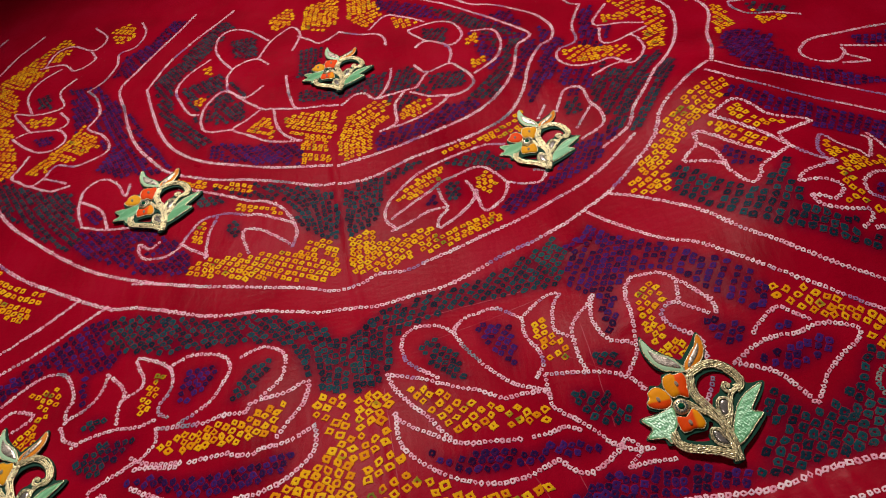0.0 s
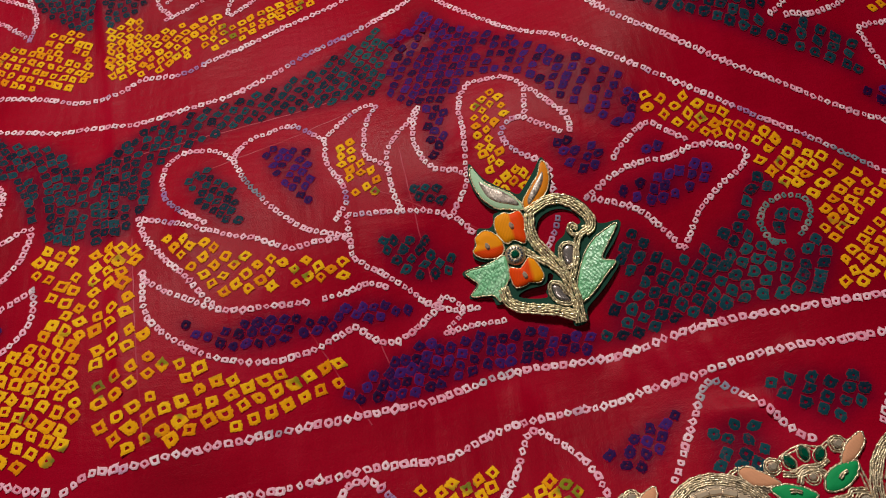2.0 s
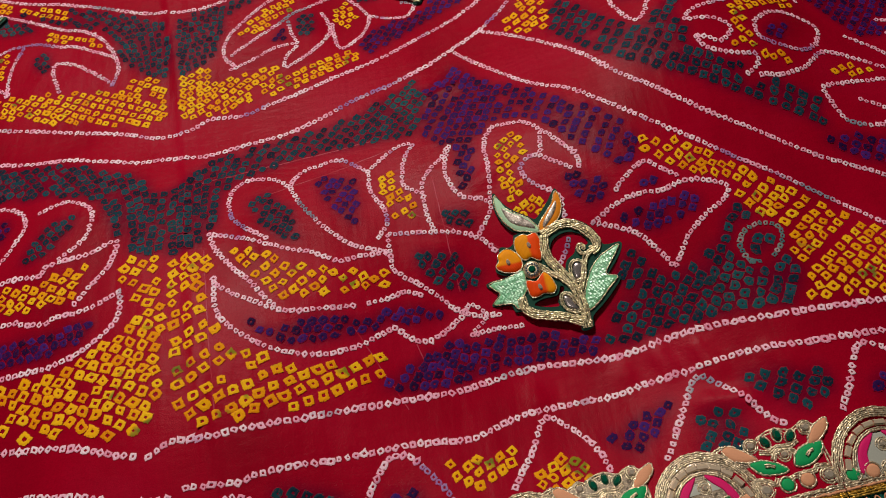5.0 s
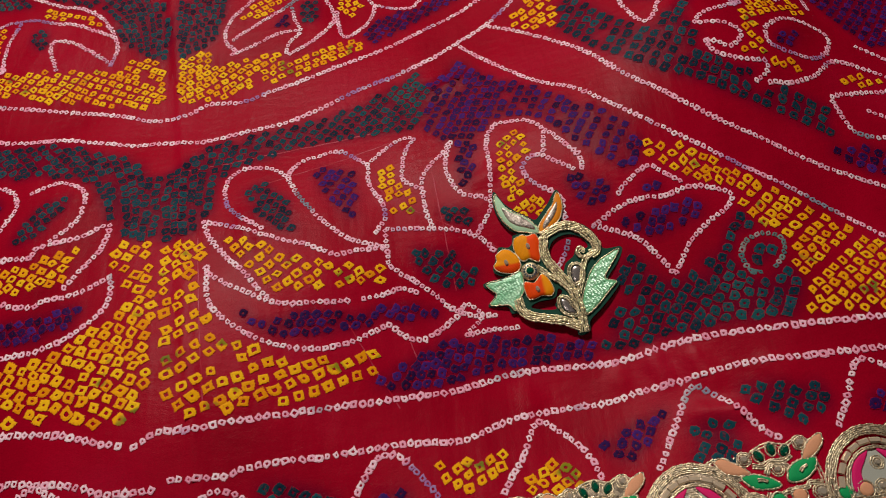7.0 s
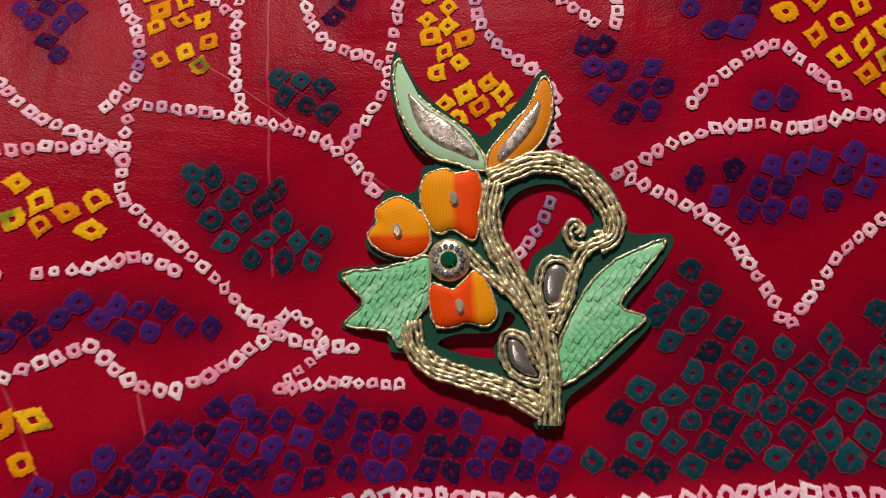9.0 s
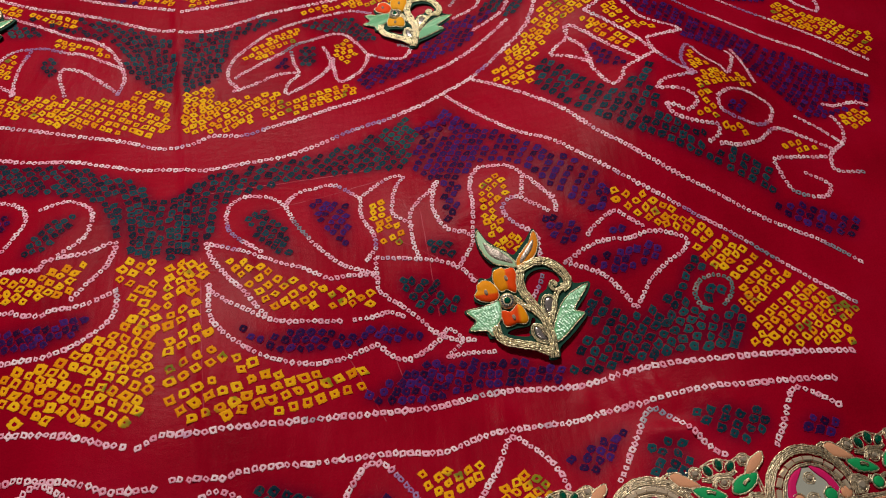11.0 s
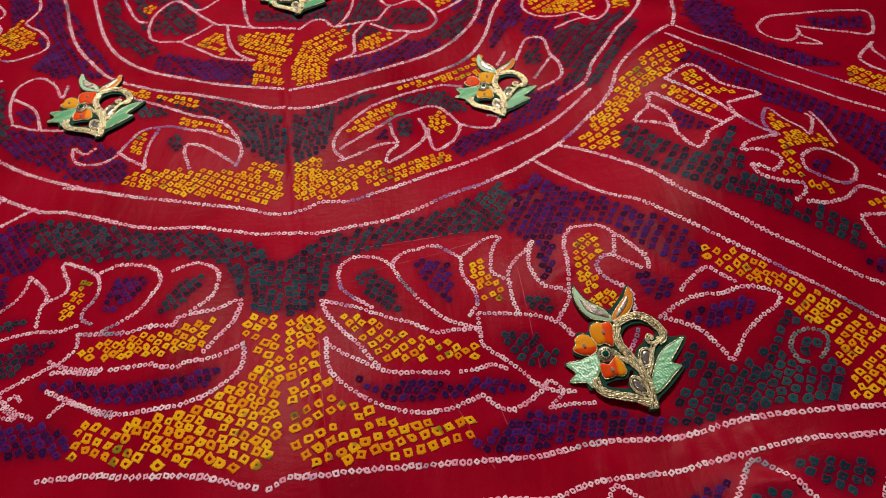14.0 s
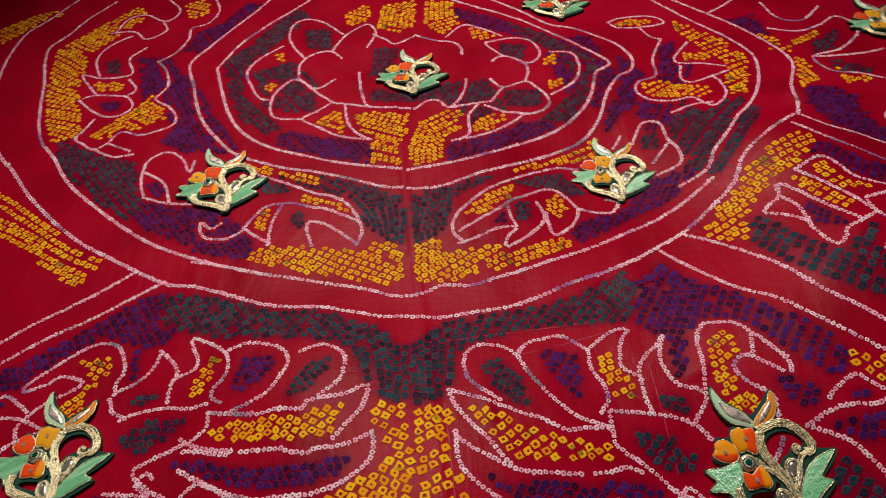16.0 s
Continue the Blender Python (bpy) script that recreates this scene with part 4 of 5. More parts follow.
fill("blue_fill", 5.8, False, [(-209, 81), (-179, 74), (-152, 70), (-115, 41), (-104, 20), (-112, 11), (-144, 21), (-183, 44), (-201, 63)])
fill("teal_fill", 6.0, False, [(-122, 109), (-71, 91), (-48, 85), (-34, 69), (-51, 70), (-82, 82), (-113, 84)])
fill("blue_fill", 5.8, False, [(194, 125), (187, 156), (205, 193), (232, 225), (247, 223), (223, 171), (206, 134)])
fill("teal_fill", 6.2, False, [(205, 127), (227, 169), (244, 129), (275, 146), (271, 120), (242, 81), (227, 65), (210, 82)])
fill("teal_fill", 6.2, False, [(287, -30), (302, -47), (321, -64), (330, -78), (307, -75), (288, -62)])
fill("teal_fill", 6.2, False, [(-312, 169), (-290, 167), (-225, 101), (-167, 57), (-177, 46), (-235, 75), (-291, 128)])
fill("teal_fill", 6.0, False, [(-152, 258), (-116, 273), (-89, 231), (-95, 196), (-131, 200)])
fill("teal_fill", 6.0, False, [(25, 218), (66, 222), (83, 170), (54, 156), (30, 174)])
fill("blue_fill", 6.0, False, [(121, 273), (165, 288), (180, 218), (159, 171), (133, 197)])


def seep_shade_map():
    """Darkens the red a few mm round the dark dots: dye seep, and pucker shade painted in."""
    grid = np.zeros((1200, 1400), np.float32)
    span = np.arange(-6, 7)
    for colour in ("teal", "violet"):
        for d in DOTS[colour]:
            x, y = d[0] + 600, d[1] + 500
            i, j = int(round(x)), int(round(y))
            if 6 <= i < 1393 and 6 <= j < 1193:
                soft = np.exp(-((span[None, :] + i - x) ** 2 + (span[:, None] + j - y) ** 2) / (2 * (0.62 * d[2]) ** 2))
                grid[j - 6:j + 7, i - 6:i + 7] += 0.42 * soft
    co = np.zeros(len(cloth.data.vertices) * 3, np.float32)
    cloth.data.vertices.foreach_get("co", co)
    co = co.reshape(-1, 3) * 1000
    i = np.clip(np.round(co[:, 0] + 600), 0, 1399).astype(int)
    j = np.clip(np.round(co[:, 1] + 500), 0, 1199).astype(int)
    cloth.data.attributes.new("seep_shade", "FLOAT", "POINT").data.foreach_set("value", np.clip(grid[j, i], 0, 0.68).astype(np.float32))


seep_shade_map()

# the 300 dots of each dye round the sewn flower are single parts, the rest of each dye is one
for colour, mat in (("white", WHITE_DYE), ("yellow", YELLOW_DYE), ("teal", TEAL_DYE), ("violet", BLUE_DYE), ("pale_teal", PALE_DYE)):
    dots = sorted(DOTS[colour], key=lambda d: (d[0] - 185) ** 2 + (d[1] + 145) ** 2)
    for d in dots[:300]:
        verts, faces = [], []
        add_dot(verts, faces, *d)
        bleed(mesh_object(colour + "_tied_dot", verts, faces, mat, cloth, "", True), 1)
    if len(dots) <= 300:
        continue
    verts, faces = [], []
    for d in dots[300:]:
        add_dot(verts, faces, *d)
    tagged(bleed(mesh_object(colour + "_dot_pattern", verts, faces, mat, cloth, "pattern of small puckered " + colour + " tied dots", True), len(dots) - 300), kind="stuff")


def crease(a, b):
    """A faint pressed fold line, in mm."""
    a, b = Vector(a), Vector(b)
    n = max(8, int((b - a).length / 2))
    side = (b - a).normalized().orthogonal() * 0.28
    verts, faces = [], []
    for k in range(n + 1):
        p = a.lerp(b, k / n) + side * 2 * noise.noise((k * 0.21, a.x, 0))
        for w, up in ((-1, 0.00003), (0, 0.00012), (1, 0.00003)):
            q = p + side * w
            verts.append((q.x / 1000, q.y / 1000, sheet_height(q.x / 1000, q.y / 1000) + up))
        if k:
            m = 3 * k
            faces += [(m - 3, m - 2, m + 1, m), (m - 2, m - 1, m + 2, m + 1)]
    mesh_object("fold_crease", verts, faces, CREASED, cloth, "faint pale fold crease", True)


CREASED, tree, shade = material("creased_red", RED, 0.4, 0, 0.1)
tree.links.new(ramp(tree, noise_tex(tree, world_coords(tree), 120, 4), [(0.42, RED), (0.66, (0.46, 0.06, 0.10))]), shade.inputs["Base Color"])
for a, b in (((148, -91), (152, -158)), ((129, -108), (176, -140)), ((127, -123), (156, -128)), ((29, -117), (38, -210)), ((100, -172), (120, -213)), ((17, -69), (118, -57)), ((61, -85), (132, -65)), ((127, -178), (133, -205))):
    crease(a, b)

# ---- sewn ornaments: cords, padded satin pieces, stones ----
def cord(verts, faces, points, radius, z, offset=0.0, bead=2.2, closed=False, step=0.55, arch=0.0):
    """A wire-wound cord along a curve, in mm, pinched at each bead; offset shifts it sideways."""
    path = spline(points, step, closed)
    n = len(path)
    if n < 3:
        return
    base, piece, wander, swell_by = len(verts), -1, 0.0, 1.0
    for k, (p, way) in enumerate(path):
        side = Vector((-way.y, way.x))
        if int(k * step / bead) != piece:
            piece, wander, swell_by = int(k * step / bead), dice.uniform(-0.42, 0.42) * radius, dice.uniform(0.75, 1.2)
        c = p + side * (offset + wander)
        phase = (k * step / bead) % 1.0
        r = radius * (0.56 + 0.5 * math.sin(math.pi * phase) ** 0.6) * swell_by
        for q in range(6):
            a = q * math.pi / 3 + 0.9 * k * step / bead
            verts.append(((c.x + side.x * r * math.cos(a)) / 1000, (c.y + side.y * r * math.cos(a)) / 1000, (z + arch + r * math.sin(a)) / 1000))
    for k in range(n if closed else n - 1):
        for q in range(6):
            a, b = k % n, (k + 1) % n
            faces.append((base + a * 6 + q, base + a * 6 + (q + 1) % 6, base + b * 6 + (q + 1) % 6, base + b * 6 + q))


def ribbon(name, points, count, mat, parent, z=2.6, radius=0.55, label="", bead=2.0):
    verts, faces = [], []
    for k in range(count):
        off = (k - (count - 1) / 2) * radius * 1.7
        cord(verts, faces, points, radius, z, off, bead * (1 + 0.17 * (k % 2)), arch=0.5 * (1 - (2 * off / (count * radius * 1.7)) ** 2))
    return mesh_object(name, verts, faces, mat, parent, label, True)


def edging(name, points, radius, z, mat, parent, bead=1.3):
    verts, faces = [], []
    cord(verts, faces, points, radius, z, 0.0, bead, True, 0.45)
    return mesh_object(name, verts, faces, mat, parent, "", True)


def pad(name, points, z, high, mat, parent, label="", step=1.0, closed_curve=True):
    """A padded satin piece with a rounded edge and a slightly domed top."""
    ring = [p for p, _ in spline(points, step, True)] if closed_curve else [Vector(p) for p in points]
    n = len(ring)
    c = sum(ring, Vector((0, 0))) / n
    verts, faces = [], []
    for scale, up in ((1.0, 0.0), (1.0, 0.45), (0.9, 0.85), (0.55, 1.0), (0.2, 1.04)):
        for p in ring:
            q = c + (p - c) * scale
            verts.append((q.x / 1000, q.y / 1000, (z + high * up) / 1000))
    verts.append((c.x / 1000, c.y / 1000, (z + high * 1.05) / 1000))
    for r in range(4):
        for k in range(n):
            m = (k + 1) % n
            faces.append((r * n + k, r * n + m, (r + 1) * n + m, (r + 1) * n + k))
    for k in range(n):
        faces.append((4 * n + k, 4 * n + (k + 1) % n, 5 * n))
    ob = mesh_object(name, verts, faces, mat, parent, label, True)
    return ob


def flat_with_holes(name, outer, holes, z, thick, mat, parent, label=""):
    data = bpy.data.curves.new(name, "CURVE")
    data.dimensions, data.fill_mode, data.extrude = "2D", "BOTH", thick / 2000
    for loop in (outer, *holes):
        ring = [p for p, _ in spline(loop, 0.9, True)]
        s = data.splines.new("POLY")
        s.points.add(len(ring) - 1)
        for k, p in enumerate(ring):
            s.points[k].co = (p.x / 1000, p.y / 1000, 0, 1)
        s.use_cyclic_u = True
    temp = bpy.data.objects.new(name, data)
    scene.collection.objects.link(temp)
    me = bpy.data.meshes.new_from_object(temp.evaluated_get(bpy.context.evaluated_depsgraph_get()))
    bpy.data.objects.remove(temp)
    me.materials.clear()
    me.materials.append(mat)
    me.transform(Matrix.Translation((0, 0, (z + thick / 2) / 1000)))
    ob = new(name, me)
    ob.parent = parent
    if label:
        tagged(ob, label)
    return ob


def disc(cx, cy, r, n=16):
    return [(cx + r * math.cos(k * math.tau / n), cy + r * math.sin(k * math.tau / n)) for k in range(n)]


def stone(name, cx, cy, rx, ry, angle, z, high, mat, parent, label="", sides=10):
    """A faceted stone: girdle, crown and flat table."""
    verts, faces = [], []
    ca, sa = math.cos(angle), math.sin(angle)
    for scale, up in ((0.95, 0), (1.0, 0.35), (0.6, 1.0)):
        for k in range(sides):
            a = (k + (0.5 if scale == 0.6 else 0)) * math.tau / sides
            u, v = rx * scale * math.cos(a), ry * scale * math.sin(a)
            verts.append(((cx + u * ca - v * sa) / 1000, (cy + u * sa + v * ca) / 1000, (z + high * up) / 1000))
    for r in range(2):
        for k in range(sides):
            m = (k + 1) % sides
            faces.append((r * sides + k, r * sides + m, (r + 1) * sides + m, (r + 1) * sides + k))
    faces.append(tuple(2 * sides + k for k in range(sides)))
    return mesh_object(name, verts, faces, mat, parent, label)


def bugle(name, cx, cy, lx, ly, angle, z, high, mat, parent, label=""):
    """A short faceted tube bead with bevelled long edges."""
    ca, sa = math.cos(angle), math.sin(angle)
    verts, faces = [], []
    for u in (-lx, lx):
        for v, w in ((-ly, 0), (-ly, 0.55), (-ly * 0.55, 1), (ly * 0.55, 1), (ly, 0.55), (ly, 0)):
            verts.append(((cx + u * ca - v * sa) / 1000, (cy + u * sa + v * ca) / 1000, (z + high * w) / 1000))
    for k in range(5):
        faces.append((k, k + 1, k + 7, k + 6))
    faces += [tuple(range(5, -1, -1)), tuple(range(6, 12))]
    return mesh_object(name, verts, faces, mat, parent, label)


# outlines of the flower ornament, in mm from its centre stone
BACK = [(-10.0, 43.9), (-6.0, 36.7), (-1.6, 32.0), (3.6, 28.0), (7.3, 25.3), (10.4, 27.7), (15.1, 32.5), (19.8, 38.3), (21.4, 36.7), (21.9, 30.4), (20.3, 23.8), (19.3, 21.4), (24.0, 20.8), (29.2, 18.2), (33.3, 13.4), (35.6, 7.6), (35.9, 5.0), (38.5, 4.1), (44.6, 3.9), (43.8, 0.2), (40.1, -4.6), (35.2, -9.8), (36.2, -11.4), (40.0, -13.2), (34.9, -18.8), (29.2, -23.6), (22.9, -28.4), (21.9, -33.1), (18.2, -34.4), (16.1, -33.7), (15.6, -29.9), (9.4, -27.3), (1.0, -25.2), (-5.2, -23.1), (-9.4, -18.8), (-12.5, -18.3), (-14.1, -14.6), (-22.7, -13.2), (-19.6, -9.3), (-18.8, -7.2), (-23.3, -3.0), (-21.9, -1.2), (-14.6, -0.6), (-9.4, 0.1), (-13.5, 0.5), (-17.3, 3.4), (-16.0, 7.6), (-13.8, 12.9), (-12.5, 15.0), (-8.3, 14.0), (-6.0, 15.6), (-5.0, 19.3), (-2.3, 20.0), (-6.2, 23.0), (-9.6, 28.8), (-11.5, 36.7)]
HOLE_A = [(10.4, 1.8), (10.6, 7.6), (13.0, 12.4), (17.7, 14.7), (22.9, 14.5), (27.6, 11.5), (29.4, 7.1), (26.6, 6.2), (23.4, 6.6), (21.4, 3.4), (17.2, 0.7), (14.8, -4.6), (12.0, -1.4)]
HOLE_B = [(-2.9, -17.0), (1.0, -15.1), (8.9, -14.6), (11.2, -10.7), (13.0, -12.0), (11.2, -14.6), (8.5, -17.8), (8.5, -20.2), (2.1, -19.2)]
LEAF_L = [(-9.4, 42.2), (-7.1, 35.7), (-2.1, 30.9), (3.6, 26.7), (7.3, 21.4), (7.7, 17.9), (2.1, 19.6), (-2.6, 21.2), (-6.8, 25.4), (-9.6, 31.4), (-10.6, 37.8)]
LEAF_L_IN = [(-7.7, 34.6), (-4.2, 31.6), (1.0, 28.0), (5.2, 23.5), (6.5, 20.1), (2.1, 21.9), (-2.6, 24.2), (-6.0, 28.0)]
LEAF_R = [(20.0, 36.9), (21.7, 34.1), (21.4, 28.3), (18.8, 23.0), (14.1, 19.5), (9.2, 15.6), (8.1, 19.8), (9.4, 23.0), (13.0, 26.7), (17.2, 31.4)]
LEAF_R_IN = [(19.3, 32.0), (18.8, 28.3), (15.6, 23.8), (10.8, 19.4), (10.4, 21.4), (12.5, 24.6), (16.1, 28.8)]
GREEN_L = [(-4.2, 1.0), (-4.0, -3.5), (-4.7, -8.8), (-7.8, -13.0), (-10.4, -17.5), (-13.3, -14.1), (-21.7, -12.7), (-17.9, -8.3), (-22.1, -2.4), (-14.6, -1.4), (-9.4, -0.3)]
GREEN_R = [(43.3, 2.9), (38.5, -3.5), (34.0, -8.8), (34.7, -10.9), (38.8, -12.6), (33.3, -17.2), (27.1, -22.5), (21.5, -25.5), (20.8, -20.4), (22.9, -14.1), (27.1, -6.7), (32.3, -1.4), (37.5, 1.2)]
PETAL_T = [(-5.0, 16.8), (-1.0, 18.7), (2.1, 17.6), (5.4, 18.1), (7.0, 15.0), (6.5, 9.2), (5.2, 3.9), (1.0, 6.2), (-2.6, 5.6), (-5.4, 10.8)]
PETAL_S = [(-14.8, 10.8), (-11.2, 13.1), (-8.1, 12.4), (-5.0, 9.2), (-3.8, 5.8), (-4.6, 2.1), (-8.3, 0.7), (-13.8, 2.0), (-16.7, 5.3), (-14.8, 8.1)]
PETAL_B = [(-3.8, -4.8), (1.0, -5.8), (5.2, -2.2), (8.0, -5.6), (9.4, -10.9), (7.3, -13.4), (3.1, -12.7), (1.0, -13.4), (-2.8, -13.4), (-4.2, -9.3)]
STEM_A = [(8.5, 16.0), (12.5, 17.7), (18.8, 19.4), (25.0, 17.7), (30.0, 13.2), (32.9, 8.1), (32.5, 3.9), (29.4, 2.6)]
STEM_B = [(9.6, 15.8), (8.3, 9.2), (9.2, 3.4), (13.0, -3.5), (16.7, -10.4), (18.5, -16.2), (19.6, -22.5), (19.2, -33.8)]
STEM_C = [(-8.1, -12.0), (-7.5, -17.2), (-4.2, -21.3), (2.1, -23.6), (10.4, -26.2), (18.2, -30.5)]
STEM_D = [(31.8, 3.4), (27.1, 1.0), (24.8, -3.5), (22.9, -9.3), (20.0, -15.1)]
STEM_E = [(3.3, 1.8), (7.3, -2.4), (12.5, -7.2), (17.2, -12.5)]
CURL = [(28.1, 1.8), (25.0, 2.6), (23.8, 5.0), (25.2, 6.7), (26.9, 5.4), (25.8, 4.1)]
DROP_A = [(21.4, -1.4), (23.5, -2.6), (23.3, -6.1), (21.4, -9.3), (19.4, -9.0), (18.8, -5.6), (19.6, -2.6)]
DROP_B = [(11.5, -16.2), (14.1, -17.2), (16.1, -21.5), (17.2, -23.8), (14.1, -23.0), (11.8, -20.6)]


def shingles(points, z, mat, parent):
    """Rows of short overlapping flat sequin threads that cover a leaf."""
    verts, faces = [], []
    xs, ys = [p[0] for p in points], [p[1] for p in points]
    y = min(ys)
    row = 0
    while y < max(ys):
        x = min(xs) + (row % 2) * 0.9
        while x < max(xs):
            if all(inside(x + dx, y + dy, points) for dx, dy in ((0.9, 0.5), (-0.9, 0.5), (0.9, -0.5), (-0.9, -0.5))):
                b = len(verts)
                t = dice.uniform(-0.22, 0.22)
                for u, v, w in ((-0.85, -0.5, 0.2), (0.85, -0.5, 0.2), (0.85, 0.5, 0.05), (-0.85, 0.5, 0.05), (0, -0.55, 0.34), (0, 0.5, 0.2)):
                    verts.append(((x + u * math.cos(0.9 + t) - v * math.sin(0.9 + t)) / 1000, (y + u * math.sin(0.9 + t) + v * math.cos(0.9 + t)) / 1000, (z + w + t) / 1000))
                faces += [(b, b + 4, b + 5, b + 3), (b + 4, b + 1, b + 2, b + 5)]
            x += 1.5 + dice.uniform(-0.15, 0.15)
        y += 0.92
        row += 1
    return mesh_object("sequin_cover", verts, faces, mat, parent, "pale mint sequin threads in rows")


def flower_ornament(x, y, turn, top, side, bottom, label, size=1.0):
    root = new("flower_applique")
    flat_with_holes("felt_backing", BACK, (HOLE_A, HOLE_B), 0.6, 1.5, GREEN_FELT, root, "bottle green felt backing")
    for name, points, inner, mat, fill_mat in (("upper_leaf", LEAF_L, LEAF_L_IN, PALE_GREEN, SILVER_PINK), ("upper_leaf", LEAF_R, LEAF_R_IN, ORANGE, SILVER_PINK)):
        leaf = pad(name, points, 2.0, 1.1, mat, root)
        pad("wire_centre", inner, 2.6, 1.0, fill_mat, leaf, "silvery wire centre")
        edging("edge_cord", points, 0.36, 2.7, GOLD_PALE, leaf)
    for points in (GREEN_L, GREEN_R):
        leaf = pad("side_leaf", points, 2.0, 0.9, MINT, root, "mint green sequin leaf", 0.7)
        shingles(points, 2.85, MINT, leaf)
        edging("edge_cord", points, 0.34, 2.7, GOLD_PALE, leaf)
    for points, mat, (sx, sy) in ((PETAL_T, top, (1.3, 12.3)), (PETAL_S, side, (-10.4, 6.2)), (PETAL_B, bottom, (1.9, -9.4))):
        petal = pad("petal", points, 2.0, 1.7, mat, root)
        edging("edge_cord", points, 0.34, 2.8, GOLD_PALE, petal)
        stone("petal_stone", sx, sy, 1.0, 1.7, 0.2, 3.6, 0.9, CLEAR_STONE, petal, "small champagne stone", 8)
    for points, count in ((STEM_A, 5), (STEM_B, 5), (STEM_C, 5), (STEM_D, 3), (STEM_E, 3), (CURL, 2)):
        ribbon("stem", points, count, GOLD, root, label="antique gold bullion wire stem")
    for points in (DROP_A, DROP_B):
        drop = pad("mirror_drop", points, 2.4, 0.7, MIRROR_GLASS, root, "small mirror drop")
        verts, faces = [], []
        cord(verts, faces, points, 0.55, 2.9, 0.6, 1.6, True, 0.5)
        cord(verts, faces, points, 0.5, 2.9, 1.6, 1.6, True, 0.5)
        mesh_object("drop_cord", verts, faces, GOLD_PALE, drop, "", True)
    button = pad("centre_mount", disc(0, 0, 4.4), 2.2, 2.0, GOLD_PALE, root, "round wire mount", 0.8)
    for k in range(14):
        a = k * math.tau / 14
        stone("mount_bead", 2.75 * math.cos(a), 2.75 * math.sin(a), 0.72, 0.72, 0, 3.6, 0.9, BLUE_STONE, button, "smoky bead", 6)
    stone("centre_stone", 0, 0, 1.8, 1.8, 0, 4.0, 1.0, GREEN_STONE, button, "dark faceted stone")
    rise = math.degrees(math.atan((sheet_height(x, y + 0.03) - sheet_height(x, y - 0.03)) / 0.06))
    lean = math.degrees(math.atan((sheet_height(x + 0.03, y) - sheet_height(x - 0.02, y)) / 0.05))
    root.matrix_world = pose(x, y, sheet_height(x, y) + 0.0003, rise, -lean, turn) @ Matrix.Diagonal((size, size, 1.0, 1.0))
    return tagged(root, label, "applique", "flower appliques on the cloth")


LEAD = "gold wire flower applique with mint leaves and "
flower_ornament(0.1886, -0.1545, 0, TOP_FLAME, SIDE_FLAME, LOW_FLAME, LEAD + "red orange petals")
flower_ornament(0.1490, 0.0935, -14, AMBER, ORANGE_RED, AMBER, LEAD + "amber petals", 0.95)
flower_ornament(-0.158, 0.096, 0, ORANGE_RED, AMBER, LOW_FLAME, LEAD + "one amber petal", 1.05)
flower_ornament(-0.0103, 0.236, -12, ORANGE_RED, AMBER, LOW_FLAME, LEAD + "red petals", 0.97)
flower_ornament(-0.2044, -0.1374, -4, AMBER, ORANGE_RED, LOW_FLAME, LEAD + "amber top petal")
flower_ornament(0.5069, 0.1066, -16, AMBER, AMBER, ORANGE_RED, LEAD + "orange petals")
flower_ornament(0.4223, 0.2712, -12, AMBER, ORANGE_RED, AMBER, LEAD + "amber petals")
flower_ornament(0.1312, 0.3530, -12, AMBER, AMBER, ORANGE_RED, LEAD + "orange petals")


# ---- the scalloped lace trim along the hem ----
PERIOD = 72.0


def lay(obs, place):
    """Lifts the pieces onto the lie of the cloth below them."""
    for ob in obs:
        for v in ob.data.vertices:
            w = place @ v.co
            v.co.z += swell(w.x, w.y)


